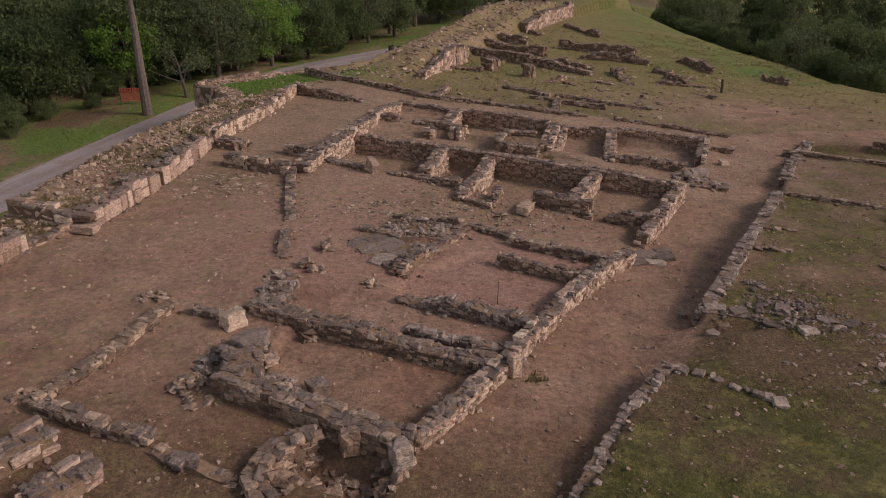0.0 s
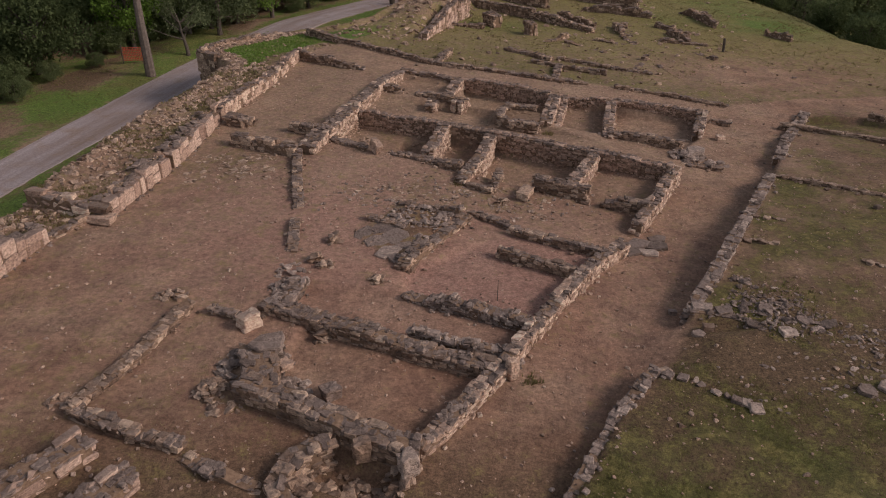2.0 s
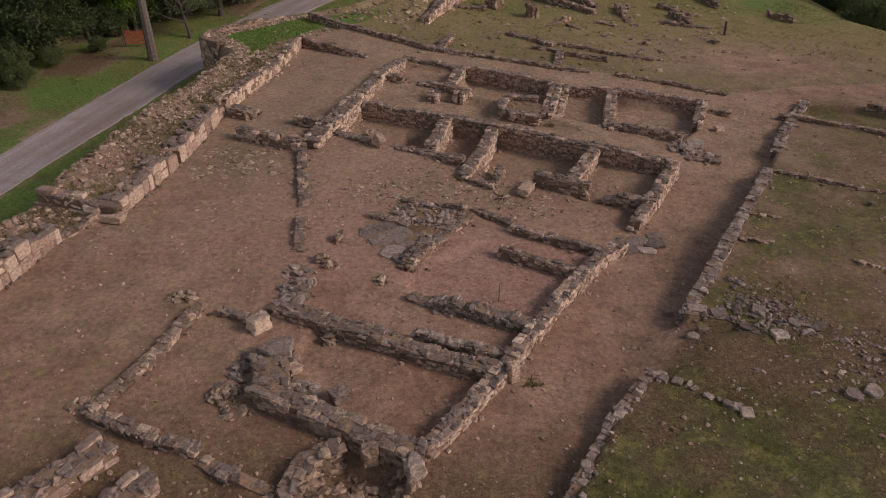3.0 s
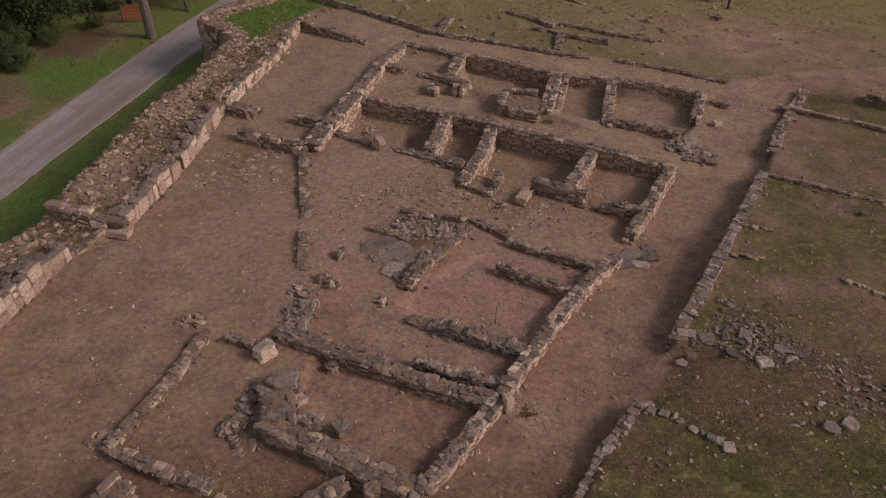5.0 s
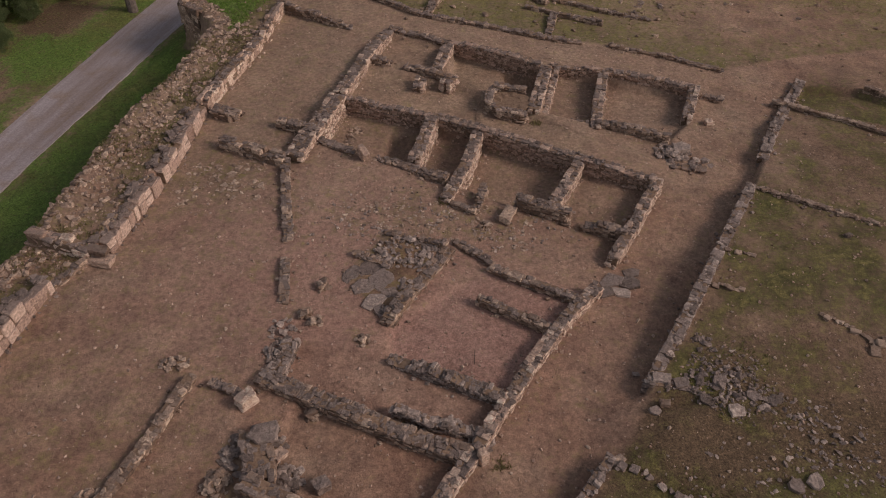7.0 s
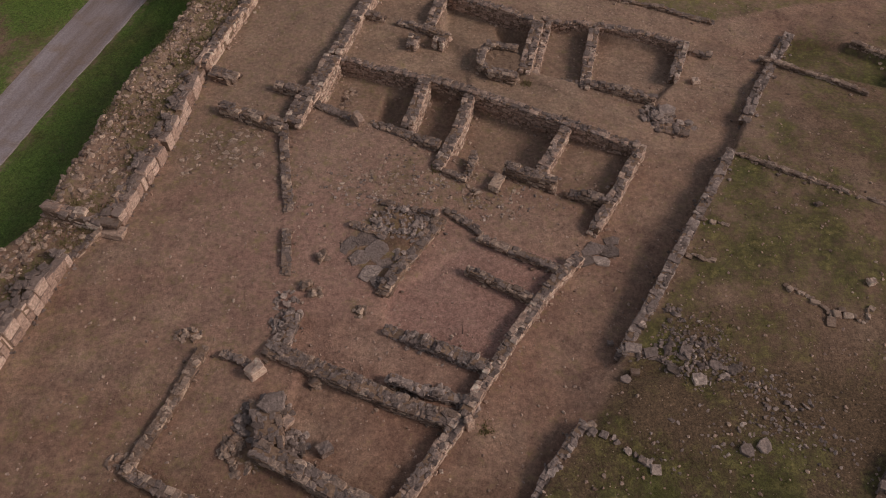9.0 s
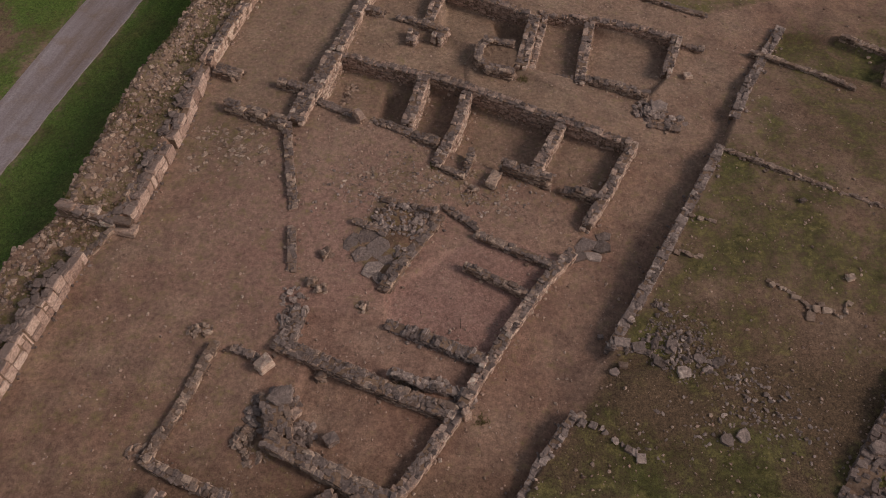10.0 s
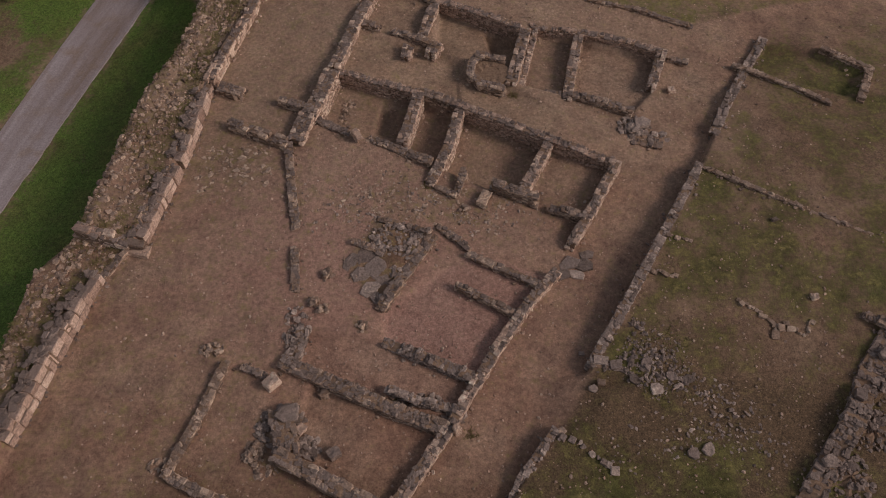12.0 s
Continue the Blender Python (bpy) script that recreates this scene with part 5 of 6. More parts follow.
def barrier_net(x, y):
    thing = new("barrier_net")
    thing.location = (x, y, gz(x, y))
    tagged(thing, "red plastic barrier netting strung between two stakes", "barrier")
    for k in (-1, 1):
        bm = bmesh.new()
        bar(bm, (k * 0.8, 0, -0.2), (k * 0.8, 0, 1.3), 0.04)
        part("stake", bm, M_WOOD, thing)
    bm = bmesh.new()
    for j in range(9):
        z = 0.25 + j * 0.11
        bar(bm, (-0.8, 0.02, z - 0.04), (0.8, 0.02, z), 0.022, 4)
    for j in range(15):
        xx = -0.78 + j * 0.112
        bar(bm, (xx, 0.0, 0.22), (xx, 0.0, 1.15), 0.018, 4)
    part("netting", bm, M_NET, thing)


barrier_net(-21.8, 53.6)


def litter_bin(x, y):
    thing = new("litter_bin")
    thing.location = (x, y, gz(x, y))
    tagged(thing, "dark slatted litter bin beside the track", "bin")
    bm = bmesh.new()
    tube(bm, [Vector((0, 0, 0.1)), Vector((0, 0, 0.5)), Vector((0, 0, 0.95))], [0.24, 0.27, 0.28], 12)
    part("body", bm, M_WOOD, thing)
    bm = bmesh.new()
    tube(bm, [Vector((0, 0, 0.9)), Vector((0, 0, 0.98))], [0.31, 0.31], 12)
    part("rim", bm, M_WOOD, thing)
    bm = bmesh.new()
    bar(bm, (0, 0, -0.1), (0, 0, 0.2), 0.06)
    part("foot", bm, M_WOOD, thing)


litter_bin(-4.9, 74.2)

bm = bmesh.new()
ring = [bm.verts.new((3.75 + 0.95 * math.cos(k / 18 * 6.2832), 35.5 + 0.95 * math.sin(k / 18 * 6.2832), 0.42 + 0.03 * math.sin(k * 2.1))) for k in range(18)]
mid_ring = [bm.verts.new((3.75 + 0.5 * math.cos(k / 18 * 6.2832), 35.5 + 0.5 * math.sin(k / 18 * 6.2832), 0.40 + 0.04 * math.sin(k * 3.3))) for k in range(18)]
foot_ring = [bm.verts.new((v.co.x, v.co.y, -0.4)) for v in ring]
for k in range(18):
    bm.faces.new((ring[k], ring[(k + 1) % 18], mid_ring[(k + 1) % 18], mid_ring[k]))
    bm.faces.new((foot_ring[k], foot_ring[(k + 1) % 18], ring[(k + 1) % 18], ring[k]))
bm.faces.new(mid_ring)
tagged(part("oven_floor", bm, M_CORE, None), "round clay floor of an ancient oven inside its wall", "oven")


def marker_rod(x, y, h):
    bm = bmesh.new()
    tube(bm, [Vector((0, 0, -0.1)), Vector((0.005, 0, h * 0.5)), Vector((0.012, 0, h))], [0.011, 0.010, 0.008], 6)
    ob = part("marker_rod", bm, M_WOOD, None)
    ob.location = (x, y, gz(x, y))
    return tagged(ob, "thin dark marker rod stuck upright in the earth", "rod", "marker rods")


for x, y, h in [(1.59, 19.91, 0.75), (0.22, 17.15, 0.6)]:
    marker_rod(x, y, h)

# ---- walls of the house rows ----
H = "walls of the excavated houses"
LOW = "low ruined dry-stone house wall of rough grey-brown rubble"
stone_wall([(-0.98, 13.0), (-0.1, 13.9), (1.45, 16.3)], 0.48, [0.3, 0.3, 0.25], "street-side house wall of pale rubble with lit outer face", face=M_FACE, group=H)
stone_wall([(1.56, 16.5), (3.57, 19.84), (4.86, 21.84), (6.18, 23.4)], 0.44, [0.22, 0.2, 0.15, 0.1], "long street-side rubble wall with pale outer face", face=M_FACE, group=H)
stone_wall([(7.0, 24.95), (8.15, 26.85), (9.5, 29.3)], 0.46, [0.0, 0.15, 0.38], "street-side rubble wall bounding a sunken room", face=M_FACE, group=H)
stone_wall([(9.35, 29.4), (8.1, 30.0), (6.4, 30.85)], 0.45, [0.38, 0.42, 0.48], "reddish rubble wall behind a sunken room", face=M_RED, group=H, course=0.09, length=0.18)
stone_wall([(6.4, 30.9), (4.5, 31.9), (2.13, 33.15)], 0.45, [0.48, 0.46, 0.5], "tall reddish rubble wall behind a sunken room", face=M_RED, group=H, course=0.09, length=0.18)
stone_wall([(2.13, 33.2), (1.13, 33.75), (0.0, 34.15)], 0.5, [0.5, 0.52, 0.56], LOW, group=H)
stone_wall([(-4.3, 35.5), (-0.1, 34.0)], 0.4, [0.78, 0.58], "reddish rubble wall retaining the upper terrace", face=M_RED, group=H, course=0.09, length=0.18)
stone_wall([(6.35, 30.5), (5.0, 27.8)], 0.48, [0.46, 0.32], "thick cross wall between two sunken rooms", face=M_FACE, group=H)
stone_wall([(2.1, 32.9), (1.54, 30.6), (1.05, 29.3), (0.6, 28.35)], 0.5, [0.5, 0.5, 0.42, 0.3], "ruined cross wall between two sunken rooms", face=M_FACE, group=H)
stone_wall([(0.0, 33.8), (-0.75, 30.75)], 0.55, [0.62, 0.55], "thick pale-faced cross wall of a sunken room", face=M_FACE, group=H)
stone_wall([(3.6, 28.15), (5.55, 27.35)], 0.45, [0.42, 0.33], LOW, group=H)
stone_wall([(6.2, 27.0), (6.75, 26.8), (7.75, 26.35)], 0.4, [-0.12, 0.1, 0.16], LOW, group=H)
stone_wall([(0.46, 28.4), (1.73, 27.75)], 0.3, 0.1, LOW, group=H)
stone_wall([(1.85, 27.7), (2.25, 28.95)], 0.34, [0.15, 0.36], LOW, group=H)
stone_wall([(-5.1, 32.3), (-4.3, 31.85), (-3.45, 31.35)], 0.36, [0.58, 0.55, 0.52], LOW, group=H)
stone_wall([(-2.45, 31.15), (-1.1, 30.45), (0.6, 29.55)], 0.45, [0.27, 0.36, 0.45], LOW, group=H)
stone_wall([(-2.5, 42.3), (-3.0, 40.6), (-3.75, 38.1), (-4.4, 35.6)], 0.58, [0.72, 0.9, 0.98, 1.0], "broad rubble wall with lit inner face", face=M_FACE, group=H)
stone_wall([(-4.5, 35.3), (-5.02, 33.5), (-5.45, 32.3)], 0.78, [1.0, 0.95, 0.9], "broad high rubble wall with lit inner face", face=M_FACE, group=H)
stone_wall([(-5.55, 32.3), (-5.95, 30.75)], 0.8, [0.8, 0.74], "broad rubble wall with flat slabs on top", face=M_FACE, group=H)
stone_wall([(-6.3, 30.6), (-5.98, 28.4), (-5.5, 25.8)], 0.4, [0.55, 0.45, 0.35], "narrow free-standing rubble wall with a broken end", group=H)
stone_wall([(-9.3, 31.9), (-8.3, 31.45), (-6.5, 30.6)], 0.5, [0.86, 0.88, 0.8], "cross wall of large upright rubble stones", length=0.34, course=0.2, ruin=0.2, group=H)
stone_wall([(-6.95, 33.4), (-5.5, 32.85)], 0.42, 0.85, LOW, group=H)
stone_wall([(-2.4, 42.7), (0.9, 41.2)], 0.45, [0.6, 0.55], LOW, group=H)
stone_wall([(0.9, 41.2), (3.1, 40.15), (5.4, 39.0)], 0.4, [0.62, 0.6, 0.55], "high reddish rubble wall at the back of a room", face=M_RED, group=H, course=0.09, length=0.18)
stone_wall([(6.1, 39.45), (8.7, 38.85)], 0.36, [0.08, 0.05], "reddish rubble wall at the back of a room", face=M_RED, group=H, course=0.09, length=0.18)
stone_wall([(8.8, 38.9), (11.4, 38.1), (13.2, 37.3)], 0.42, [0.05, 0.05, 0.0], "reddish rubble wall at the back of a room", face=M_RED, group=H, course=0.09, length=0.18)
stone_wall([(5.75, 38.8), (5.04, 35.9), (4.78, 34.8)], 0.6, [0.42, 0.4, 0.3], "thick cross wall with pale side face", face=M_FACE, group=H)
stone_wall([(6.3, 39.0), (5.7, 36.6), (5.3, 34.9)], 0.3, [0.1, 0.05, 0.05], "narrow pale facing wall beside a cross wall", face=M_FACE, group=H)
stone_wall([(8.65, 38.5), (8.1, 36.3), (7.65, 34.0)], 0.5, [0.0, 0.0, -0.05], "thick cross wall with pale side face", face=M_FACE, group=H)
stone_wall([(13.05, 37.35), (12.15, 34.95)], 0.5, [0.0, -0.15], "thick end wall of squared stones", face=M_FACE, group=H, length=0.4)
stone_wall([(13.6, 37.2), (14.4, 36.95)], 0.4, -0.4, LOW, group=H)
stone_wall([(6.6, 34.55), (7.6, 34.35)], 0.4, -0.15, LOW, group=H)
stone_wall([(7.7, 34.3), (9.24, 33.7), (10.75, 33.05)], 0.42, [0.12, 0.06, 0.0], LOW, group=H)
stone_wall([(10.6, 31.3), (12.0, 30.95)], 0.4, -0.35, LOW, group=H)
stone_wall([(3.1, 36.65), (2.75, 36.1), (2.66, 35.4), (3.2, 34.7), (4.35, 34.35)], 0.45, [0.55, 0.55, 0.5, 0.5, 0.5], "curved rubble wall of an oven base", group=H)
stone_wall([(3.1, 36.7), (4.4, 36.35)], 0.4, 0.55, LOW, group=H)
stone_wall([(-3.2, 39.1), (-2.25, 38.85)], 0.42, 0.82, LOW, group=H)
stone_wall([(-1.4, 38.65), (0.85, 37.5)], 0.4, [0.62, 0.6], LOW, group=H)
stone_wall([(0.8, 40.9), (0.1, 38.1)], 0.55, [0.65, 0.6], "thick cross wall with pale side face", face=M_FACE, group=H)
stone_wall([(-0.6, 37.45), (-0.75, 36.75)], 0.55, 0.58, "stub of a thick pale-faced cross wall", face=M_FACE, group=H)
stone_wall([(1.0, 37.6), (0.6, 36.95)], 0.6, 0.62, "stub of a thick pale-faced cross wall", face=M_FACE, group=H)
stone_wall([(-5.3, 19.05), (-3.9, 18.45), (-2.05, 17.6), (-0.7, 17.0), (1.3, 16.25)], 0.6, [0.42, 0.4, 0.34, 0.3, 0.25], "long rough cross wall of dark rubble", face=M_STONE, group=H, course=0.085, length=0.19, ruin=0.13)
stone_wall([(-0.9, 17.85), (0.24, 17.4), (1.75, 17.05)], 0.35, [0.3, 0.25, 0.2], LOW, material=M_GREY, group=H)
stone_wall([(-1.25, 20.05), (0.19, 19.4), (1.58, 18.75), (2.35, 18.4)], 0.5, [0.1, 0.2, 0.2, 0.2], "partition wall of small dark jagged rubble", course=0.085, length=0.14, cope=0.14, ruin=0.26, face=M_GREY, group=H)
stone_wall([(1.85, 22.7), (3.18, 21.95), (4.4, 21.2)], 0.32, [0.15, 0.18, 0.2], "thin partition wall of flat stones", course=0.12, group=H)
stone_wall([(2.4, 24.35), (3.6, 23.7), (5.3, 22.8)], 0.35, [0.12, 0.15, 0.2], LOW, course=0.13, group=H)
stone_wall([(1.0, 26.0), (2.35, 24.8)], 0.35, -0.02, "foundation row of small stones", course=0.1, length=0.22, sparse=0.7, group=H)
stone_wall([(-5.4, 24.6), (-5.18, 22.5)], 0.35, 0.28, "foundation row of small stones", course=0.1, length=0.25, group=H)
stone_wall([(-4.6, 20.7), (-4.9, 19.5), (-5.2, 19.1)], 0.6, [0.35, 0.4, 0.4], "collapsed wall end of grey flat slabs", material=M_GREY, length=0.28, ruin=0.18, group=H)
stone_wall([(-7.62, 19.05), (-8.4, 16.6), (-9.2, 14.55)], 0.4, [0.38, 0.36, 0.36], "low narrow wall of flat pale rubble", material=M_STONE, course=0.12, length=0.26, group=H)
stone_wall([(-9.2, 14.5), (-7.9, 13.85), (-6.15, 13.2)], 0.4, [0.36, 0.36, 0.35], LOW, course=0.13, group=H)
stone_wall([(-6.1, 13.0), (-5.26, 12.5), (-4.2, 12.1)], 0.4, [0.3, 0.2, 0.1], LOW, group=H, length=0.26, course=0.13, ruin=0.2, sparse=0.8)
stone_wall([(-6.9, 18.85), (-6.0, 18.5)], 0.3, 0.35, LOW, group=H)
stone_wall([(-5.1, 15.15), (-3.4, 14.3), (-2.2, 13.65), (-0.65, 12.95)], 0.65, [0.6, 0.55, 0.5, 0.4], "thick wall of a room with a dark flat top", face=M_STONE, group=H, length=0.3, course=0.14, cope=0.34)
stone_wall([(-2.75, 13.25), (-3.4, 12.85), (-3.75, 12.1), (-3.4, 11.4)], 0.5, [0.3, 0.3, 0.2, 0.1], "curved wall of tumbled flat stones round a pit", group=H, length=0.26, ruin=0.25, sparse=0.85)
stone_wall([(-9.6, 11.2), (-8.3, 13.1)], 0.75, [0.66, 0.6], "thick wall end of squared yellowish blocks", face=M_BLOCK, group=H, length=0.4, course=0.2, cope=0.28, ruin=0.14)
stone_wall([(-7.7, 11.2), (-7.0, 12.3)], 0.8, [0.46, 0.4], "thick wall end of squared yellowish blocks", face=M_BLOCK, group=H, length=0.36, course=0.18, cope=0.28, ruin=0.16)

stone_wall([(-5.2, 16.95), (-4.85, 16.0), (-4.75, 15.3)], 0.95, [0.45, 0.42, 0.3], "broad ruined wall of flat dark stones", group=H, ruin=0.4, sparse=0.7, length=0.3, cope=0.4)
stone_wall([(6.3, 43.0), (6.8, 45.2)], 0.4, [0.15, 0.2], LOW, group=H)

stone_wall([(0.75, 25.35), (-0.3, 23.6), (-1.4, 21.65)], 0.5, [0.3, 0.28, 0.24], "jagged rubble edge of a stone platform", group=H, ruin=0.22, sparse=0.9, length=0.28)
stone_wall([(-1.75, 26.3), (-0.6, 25.95), (0.55, 25.45)], 0.32, [0.2, 0.2, 0.26], "jagged rubble edge of a stone platform", group=H, ruin=0.16, sparse=0.7, length=0.2)
stone_wall([(-2.8, 25.0), (-2.1, 24.75), (-1.5, 24.4)], 0.34, [0.26, 0.3, 0.26], "short row of rough stones across a stone platform", group=H, ruin=0.16, sparse=0.85, length=0.24)

# ---- terrace edge along the street and walls in the field ----
S = "walls of the field beside the street"
stone_wall([(19.0, 38.9), (16.1, 34.15), (14.8, 31.7)], 0.5, [-0.6, -0.35, -0.25], "terrace wall of large squared blocks along the street", material=M_GREY, length=0.42, course=0.2, cope=0.4, group=S)
stone_wall([(13.7, 29.6), (10.65, 24.45), (8.9, 21.5), (7.25, 18.95)], 0.42, [0.0, 0.25, 0.27, 0.22], "terrace wall of grey rubble along the street", material=M_GREY, length=0.28, cope=0.24, ruin=0.14, group=S)
stone_wall([(7.2, 18.9), (8.9, 18.7)], 0.4, [0.2, 0.1], "broken end of a terrace wall with flat slabs", material=M_GREY, length=0.5, group=S)
stone_wall([(5.55, 16.15), (4.3, 14.5), (2.6, 11.6)], 0.36, [0.2, 0.16, 0.12], "low terrace wall of grey rubble beside turf", material=M_GREY, length=0.24, ruin=0.14, group=S)
stone_wall([(13.85, 29.15), (16.16, 27.65), (18.95, 25.9), (21.5, 24.3)], 0.24, [0.03, 0.15, 0.2, 0.2], "thin line of stones in the turf", material=M_STONE, course=0.09, length=0.2, ruin=0.03, group=S)
stone_wall([(16.9, 36.6), (19.5, 34.9), (21.1, 33.55)], 0.3, [-0.36, -0.26, -0.2], "thin line of stones in the turf", material=M_STONE, course=0.1, length=0.25, ruin=0.04, sparse=0.8, group=S)
stone_wall([(21.85, 37.8), (23.85, 36.0), (22.7, 33.8)], 0.4, [-0.36, -0.24, -0.18], "low rubble wall round a grassy hollow", material=M_STONE, course=0.12, group=S)
stone_wall([(19.75, 20.3), (18.2, 18.45), (17.0, 16.45), (15.35, 14.5), (14.2, 13.0)], 0.85, [0.46, 0.44, 0.46, 0.42, 0.36], "ruined wall of dark grey rubble in the turf", face=M_CRUST, material=M_CRUST, ruin=0.32, group=S, sparse=0.95, length=0.26, cope=0.28)
stone_wall([(18.75, 20.9), (19.4, 20.4)], 0.4, [0.4, 0.5], LOW, group=S, ruin=0.15)

# ---- rampart ----
R = "facing walls of the rampart"


def fitted_block(seed):
    """A roughly squared block with worn edges, unit size, its foot at the origin."""
    r = random.Random(seed)
    bm = bmesh.new()
    bmesh.ops.create_cube(bm, size=1.0)
    for v in bm.verts:
        v.co.x *= r.uniform(0.94, 1.04)
        v.co.y *= r.uniform(0.88, 1.03)
        v.co.z = v.co.z * r.uniform(0.86, 1.06) + 0.5
    bmesh.ops.bevel(bm, geom=list(bm.edges), offset=r.uniform(0.08, 0.15), segments=2, affect="EDGES", profile=0.5)
    for v in bm.verts:
        v.co += Vector((r.uniform(-1, 1), r.uniform(-1, 1), r.uniform(-1, 1))) * 0.028
    bmesh.ops.triangulate(bm, faces=[f for f in bm.faces if len(f.verts) > 4])
    me = bpy.data.meshes.new("block")
    bm.to_mesh(me)
    bm.free()
    me.materials.append(M_BLOCK)
    return me


FITTED = [fitted_block(s) for s in range(400, 416)]


def block_wall(line, feet, tops, label, split=0.3, width=0.4, length=(0.32, 0.62), jag=0.05, seed=1):
    """A facing of squared blocks fitted edge to edge; the line runs along the foot of the outer face, which lies to its right."""
    r = random.Random(seed)
    thing = new("block_wall")
    thing.location = (line[0][0], line[0][1], gz(*line[0]))
    tagged(thing, label, "wall", R)
    caps = Heap()
    for i in range(len(line) - 1):
        a, c = Vector(line[i]), Vector(line[i + 1])
        d = (c - a).normalized()
        n = Vector((d.y, -d.x))
        ln = (c - a).length
        yaw = math.atan2(d.y, d.x)
        s = 0.0
        while s < ln - 0.05:
            w = min(r.uniform(*length), ln - s)
            if ln - s - w < length[0] * 0.6:
                w = ln - s
            k = (s + w / 2) / ln
            foot = feet[i] * (1 - k) + feet[i + 1] * k
            crown = tops[i] * (1 - k) + tops[i + 1] * k + r.gauss(0, jag)
            cuts = [foot - 0.3, foot + (crown - foot) * r.uniform(0.4, 0.62), crown] if r.random() < split else [foot - 0.3, crown]
            for z0, z1 in zip(cuts, cuts[1:]):
                p = a + d * (s + w / 2) - n * (width / 2 + r.uniform(0.0, 0.10))
                ob = new("block", FITTED[r.randrange(len(FITTED))])
                ob.parent = thing
                ob.matrix_basis = (Matrix.Translation(Vector((p.x, p.y, z0)) - thing.location) @ Matrix.Rotation(yaw + r.gauss(0, 0.05), 4, "Z") @ Matrix.Rotation(r.gauss(0, 0.03), 4, "Y")
                                   @ Matrix.Diagonal((w * 1.0, width, (z1 - z0) * 1.02, 1)))
            for j in range(7):
                q = p + d * r.uniform(-0.5, 0.5) * w + n * r.uniform(-0.5, 0.0)
                u = r.uniform(0.08, 0.3)
                caps.add(Matrix.Translation(-thing.location) @ stone_at(q.x, q.y, crown + u * 0.04, (u * 1.4, u, u * 0.4), yaw + r.uniform(-0.6, 0.6), 8, r), SHAPES[r.randrange(14)])
            for j in range(2):
                q = p + d * r.uniform(-0.5, 0.5) * w + n * (width / 2 + abs(r.gauss(0.03, 0.1)))
                u = r.uniform(0.05, 0.16)
                caps.add(Matrix.Translation(-thing.location) @ stone_at(q.x, q.y, gz(q.x, q.y) + u * 0.15, (u * 1.4, u, u * 0.6), r.uniform(0, 6), 12, r), SHAPES[r.randrange(8, 14)])
            s += w
        # earth packed behind the blocks
        mound = [a - n * (width * 0.8), c - n * (width * 0.8), c - n * (width * 0.25), a - n * (width * 0.25)]
        hs = [tops[i], tops[i + 1], tops[i + 1], tops[i]]
        vs = [Vector((q.x, q.y, h - 0.14)) - thing.location for q, h in zip(mound, hs)] + [Vector((q.x, q.y, -0.3)) - thing.location for q in mound]
        mesh_ob("earth_backing", vs, [(3, 2, 1, 0), (0, 1, 5, 4), (1, 2, 6, 5), (2, 3, 7, 6), (3, 0, 4, 7)], M_CORE, thing)
    ob = caps.done("coping_rubble", M_CRUST, thing)
    tagged(ob, kind="stuff")
    return thing


block_wall([(-15.3, 15.6), (-14.45, 19.2), (-13.87, 21.7), (-13.5, 23.1)], [0.18, 0.18, 0.18, 0.18], [0.95, 1.15, 1.02, 0.7], "rampart facing of pale squared blocks in two courses", 0.75, 0.42, (0.3, 0.72), 0.05, 3)
block_wall([(-12.04, 24.95), (-11.55, 27.2), (-11.17, 29.05)], [0.25, 0.3, 0.32], [0.82, 0.98, 1.02], "rampart facing of tall upright pinkish slabs", 0.2, 0.48, (0.38, 0.78), 0.08, 4)
block_wall([(-11.07, 29.3), (-10.8, 31.6), (-10.5, 34.4)], [0.32, 0.36, 0.45], [1.04, 1.08, 1.08], "rampart facing of upright pinkish slabs", 0.25, 0.48, (0.36, 0.68), 0.09, 5)
stone_wall([(-13.75, 23.2), (-13.35, 23.9), (-12.95, 24.45)], 0.36, [0.42, 0.42, 0.5], "low kerb of flat stones between two rampart facings", face=M_STONE, group=R, length=0.4, course=0.14, ruin=0.04, back=False)
stone_wall([(-10.72, 34.7), (-9.37, 40.0), (-8.67, 45.2)], 0.5, [1.22, 1.12, 1.12], "rampart facing of squared pinkish blocks", face=M_FACE, length=0.36, course=0.25, group=R, back=False, ruin=0.12)
stone_wall([(-15.2, 25.45), (-13.9, 25.05), (-12.9, 24.8)], 0.5, [1.2, 1.05, 0.85], "end wall of the rampart in squared blocks", group=R, face=M_FACE, length=0.55, course=0.28, ruin=0.06, cope=0.45, depth=0.34)
stone_wall([(-10.1, 34.3), (-9.1, 34.0)], 0.6, [0.95, 0.75], "collapsed stub of rubble below the rampart", group=R, length=0.45)
stone_wall([(-13.2, 44.2), (-14.4, 45.3), (-14.3, 47.0), (-13.5, 48.6), (-12.1, 50.2), (-9.9, 52.5)], 0.5, [0.95, 1.05, 1.0, 0.9, 0.75, 0.5], "curved retaining wall of a grassy bastion", length=0.4, course=0.2, group=R)
stone_wall([(-8.5, 44.9), (-6.9, 43.9), (-4.6, 42.6)], 0.35, [1.15, 1.05, 0.8], LOW, group=R, course=0.11, sparse=0.85)

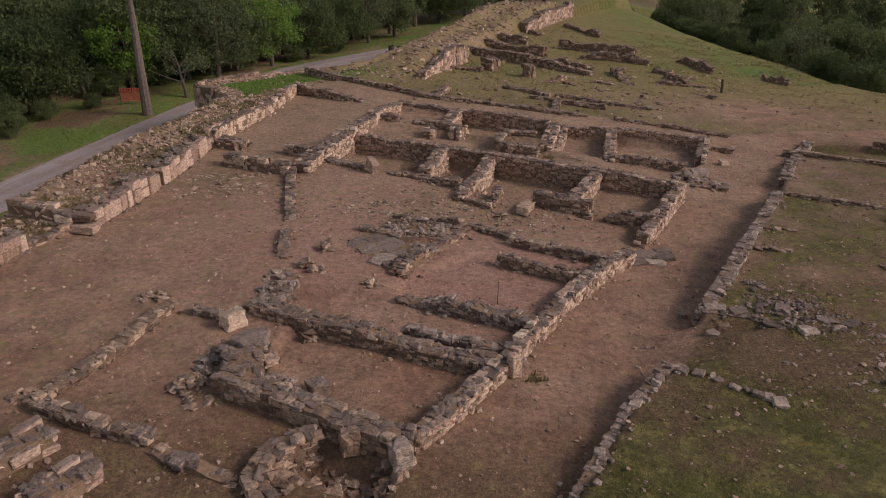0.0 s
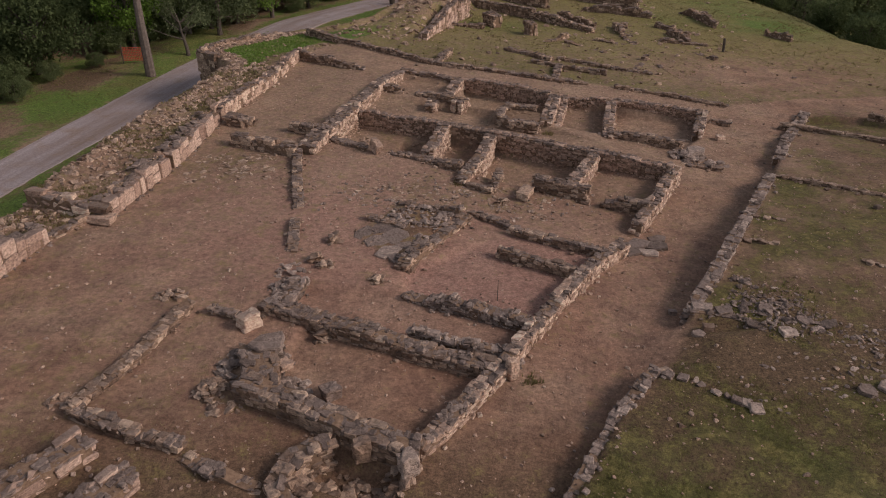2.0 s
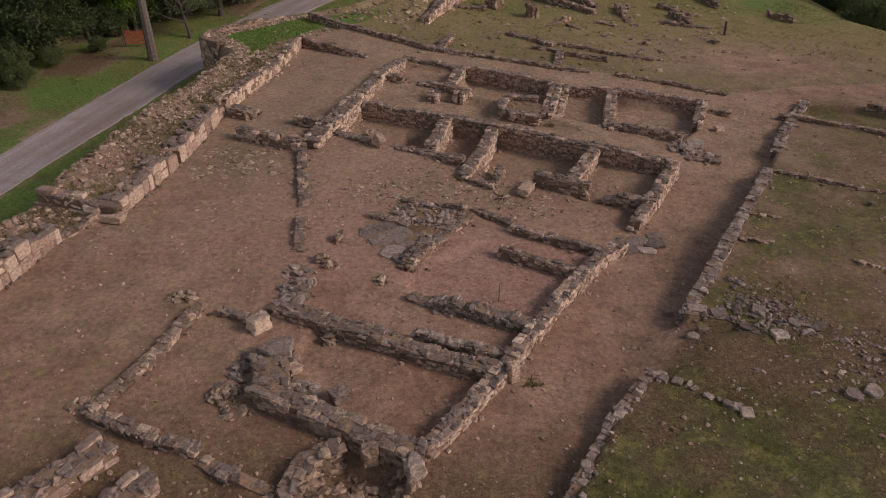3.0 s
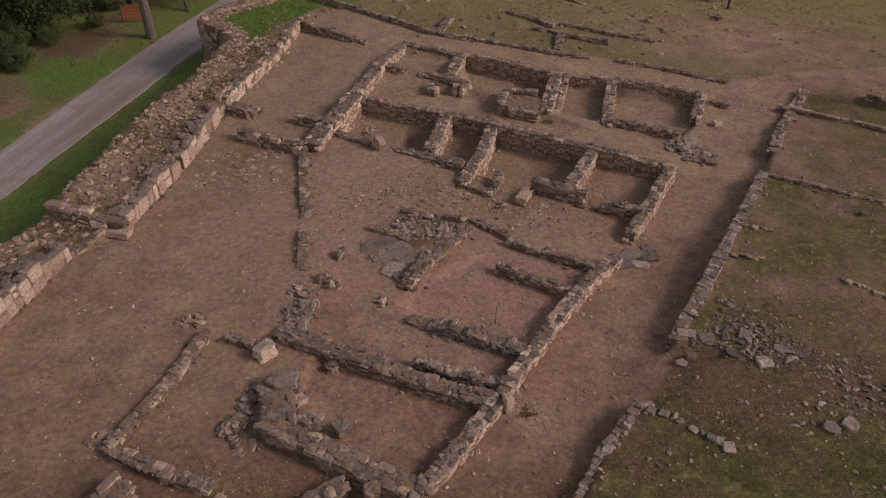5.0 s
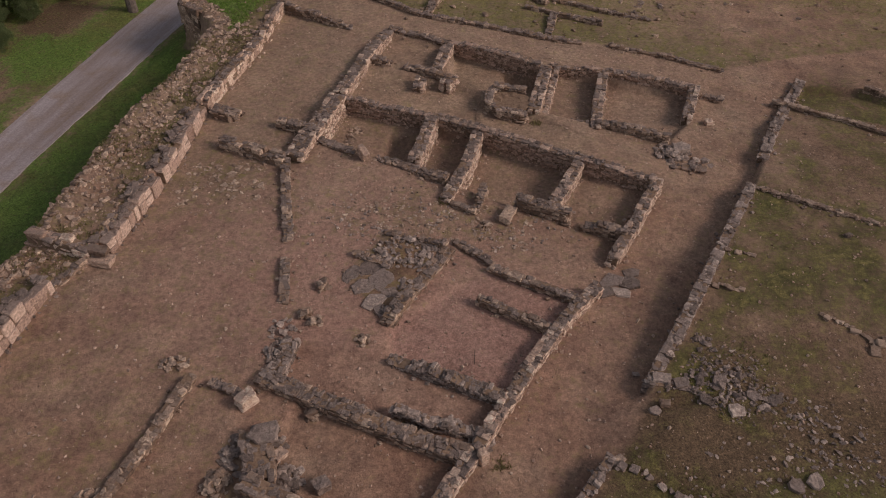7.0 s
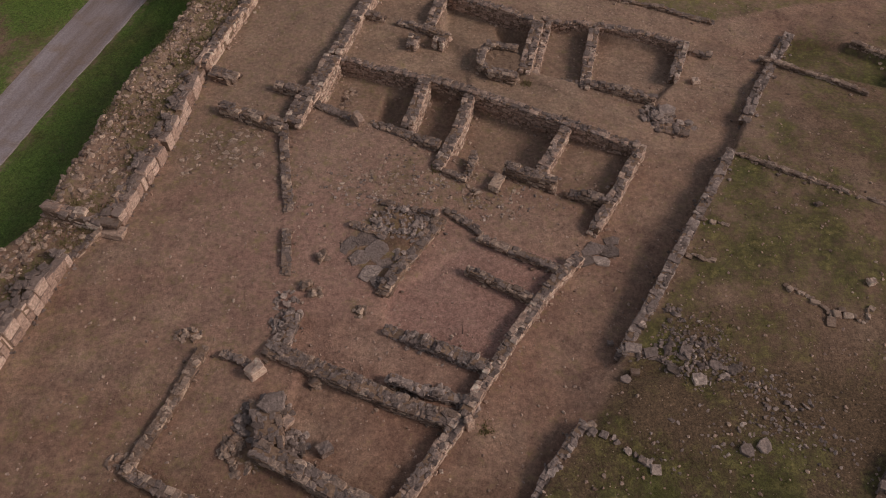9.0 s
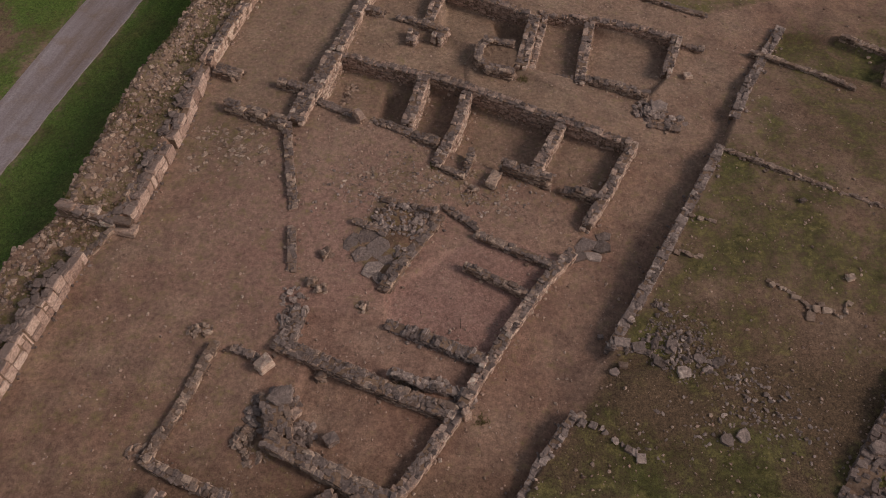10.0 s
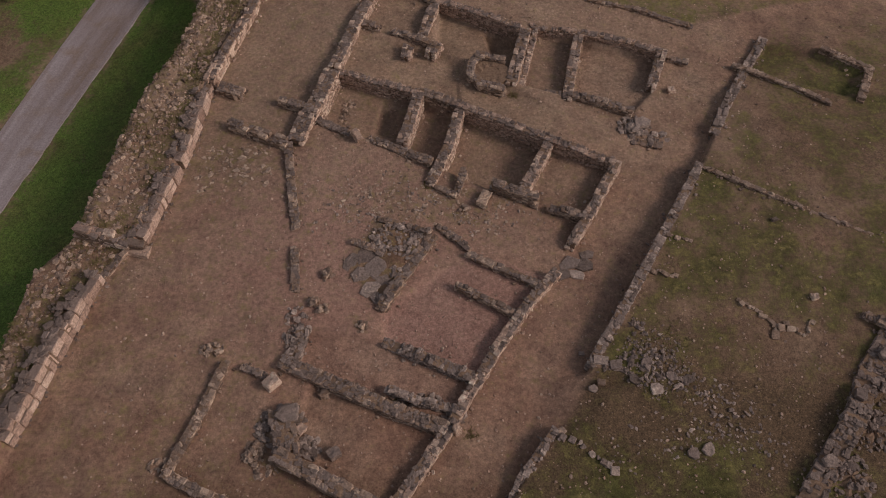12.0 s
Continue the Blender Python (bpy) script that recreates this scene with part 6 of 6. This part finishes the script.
# ---- far walls ----
N = "walls of the far quarter"
stone_wall([(-9.0, 51.0), (-6.5, 48.6), (-3.4, 46.3), (-1.0, 44.6), (2.6, 43.5)], 0.35, [1.0, 0.95, 0.85, 0.65, 0.45], "low rubble kerb wall of an earthen street", group=N, course=0.11)
stone_wall([(-0.4, 44.7), (0.3, 47.0)], 0.45, [0.6, 0.75], LOW, group=N)
stone_wall([(2.6, 43.5), (5.9, 42.4), (7.9, 42.0)], 0.4, [0.45, 0.25, 0.05], "low rubble kerb wall of an earthen street", group=N, course=0.11)
stone_wall([(9.5, 41.9), (12.3, 41.2), (15.2, 39.9)], 0.32, [0.0, -0.28, -0.5], "low line of rubble along an earthen street", group=N, course=0.11, sparse=0.8)
stone_wall([(-1.4, 50.8), (0.7, 58.8)], 0.6, [0.6, 1.25], "tall pale rampart face", face=M_BLOCK, group=N, course=0.3, length=0.45, back=False)
stone_wall([(0.7, 59.0), (1.6, 61.6)], 0.8, [1.2, 0.6], "ruined end of a pale rampart face", face=M_BLOCK, group=N, course=0.25, length=0.4, back=False, ruin=0.25)
stone_wall([(8.0, 78.0), (11.0, 84.5), (14.7, 92.4)], 0.8, [0.45, 0.75, 0.8], "pale ruined rampart face", face=M_BLOCK, group=N, course=0.2, length=0.36, back=False, as_parts=False, ruin=0.3)
stone_wall([(0.7, 66.8), (6.98, 61.8)], 0.5, [0.10, -0.05], "high reddish cross wall", group=N, course=0.15, as_parts=False)
stone_wall([(6.98, 61.8), (10.9, 57.2)], 0.5, [-0.22, -0.47], LOW, ruin=0.32, group=N, course=0.15, as_parts=False)
stone_wall([(-1.0, 57.6), (2.8, 56.8)], 0.6, [-0.20, -0.15], LOW, ruin=0.2, group=N, course=0.15)
stone_wall([(3.2, 58.8), (3.9, 57.9)], 0.9, 0.35, "stub of a thick rubble wall", group=N, course=0.15, as_parts=False)
stone_wall([(6.0, 56.2), (6.3, 55.0)], 0.6, 0.35, "upright stub of a rubble wall", group=N, course=0.25)
stone_wall([(2.2, 75.5), (7.5, 71.2)], 0.5, [0.18, 0.03], LOW, ruin=0.32, group=N, course=0.16, length=0.32, as_parts=False)
stone_wall([(10.4, 70.2), (16.3, 66.5)], 0.5, [-0.12, -0.27], LOW, ruin=0.32, group=N, course=0.16, length=0.32, as_parts=False)
stone_wall([(1.9, 71.5), (8.5, 65.5)], 0.5, [0.08, -0.17], LOW, ruin=0.32, group=N, course=0.16, length=0.32, as_parts=False)
stone_wall([(11.5, 65.5), (16.7, 63.5)], 0.5, [-0.52, -0.57], LOW, ruin=0.32, group=N, course=0.16, length=0.32, as_parts=False)
stone_wall([(4.0, 49.2), (6.6, 47.0)], 0.5, [0.25, 0.15], LOW, group=N, course=0.18, sparse=0.8)
stone_wall([(5.3, 46.2), (9.5, 44.6)], 0.35, [0.2, 0.0], LOW, group=N, course=0.18, sparse=0.8)
stone_wall([(13.9, 61.0), (13.2, 53.5)], 0.5, [-0.92, -0.87], LOW, ruin=0.32, group=N, course=0.18, sparse=0.7, as_parts=False)
stone_wall([(9.0, 55.5), (12.5, 53.8)], 0.4, [-0.70, -0.75], LOW, ruin=0.2, group=N, course=0.18, sparse=0.7)
stone_wall([(7.0, 47.4), (12.5, 45.6)], 0.3, [0.1, -0.45], LOW, group=N, course=0.12, sparse=0.7)
stone_wall([(16.5, 60.5), (18.5, 58.5)], 0.5, [-0.92, -0.97], LOW, ruin=0.32, group=N, course=0.18, sparse=0.7, as_parts=False)
stone_wall([(15.0, 55.5), (18.5, 54.5)], 0.5, [-0.90, -0.90], LOW, ruin=0.2, group=N, course=0.18, sparse=0.6)
stone_wall([(20.0, 66.5), (21.5, 64.5)], 0.5, [-1.02, -1.17], LOW, ruin=0.32, group=N, course=0.15, sparse=0.7, as_parts=False)
stone_wall([(8.4, 53.2), (10.6, 50.5)], 0.4, [-0.32, -0.37], LOW, ruin=0.3, group=N, course=0.13, sparse=0.65, as_parts=False)
stone_wall([(9.3, 47.3), (13.0, 45.8)], 0.4, [-0.47, -0.52], LOW, ruin=0.3, group=N, course=0.13, sparse=0.65, as_parts=False)
stone_wall([(13.1, 60.0), (13.0, 55.2)], 0.4, [-0.57, -0.62], LOW, ruin=0.3, group=N, course=0.13, sparse=0.65, as_parts=False)
stone_wall([(14.0, 49.7), (13.4, 46.5)], 0.4, [-0.72, -0.77], LOW, ruin=0.3, group=N, course=0.13, sparse=0.65, as_parts=False)
stone_wall([(6.8, 52.8), (8.7, 54.8)], 0.4, [-0.22, -0.27], LOW, ruin=0.3, group=N, course=0.13, sparse=0.65, as_parts=False)
stone_wall([(16.8, 58.4), (17.4, 55.2)], 0.4, [-0.72, -0.77], LOW, ruin=0.3, group=N, course=0.13, sparse=0.65, as_parts=False)
stone_wall([(20.7, 65.1), (21.3, 61.4)], 0.4, [-0.87, -0.92], LOW, ruin=0.3, group=N, course=0.13, sparse=0.65, as_parts=False)
stone_wall([(9.2, 63.2), (11.4, 59.1)], 0.4, [-0.42, -0.47], LOW, ruin=0.3, group=N, course=0.13, sparse=0.65, as_parts=False)
stone_wall([(5.6, 82.2), (9.6, 76.6)], 0.4, [-0.22, -0.27], LOW, ruin=0.3, group=N, course=0.13, sparse=0.65, as_parts=False)
stone_wall([(12.8, 83.5), (15.3, 77.4)], 0.4, [-0.42, -0.47], LOW, ruin=0.3, group=N, course=0.13, sparse=0.65, as_parts=False)
stone_wall([(17.1, 52.3), (17.9, 50.5)], 0.4, [-0.87, -0.92], LOW, ruin=0.3, group=N, course=0.13, sparse=0.65, as_parts=False)
stone_wall([(24.7, 59.5), (25.9, 57.7)], 0.4, [-1.12, -1.17], LOW, ruin=0.3, group=N, course=0.13, sparse=0.65, as_parts=False)
stone_wall([(21.2, 47.3), (22.0, 46.5)], 0.4, [-1.07, -1.12], LOW, ruin=0.3, group=N, course=0.13, sparse=0.65, as_parts=False)
stone_wall([(21.8, 41.8), (22.4, 41.0)], 0.4, [-1.17, -1.22], LOW, ruin=0.3, group=N, course=0.13, sparse=0.65, as_parts=False)
stone_wall([(13.1, 49.7), (11.4, 45.8)], 0.4, [-0.62, -0.67], LOW, ruin=0.3, group=N, course=0.13, sparse=0.65, as_parts=False)
stone_wall([(4.3, 47.7), (5.7, 46.5)], 0.4, [-0.22, -0.27], LOW, ruin=0.3, group=N, course=0.13, sparse=0.65, as_parts=False)
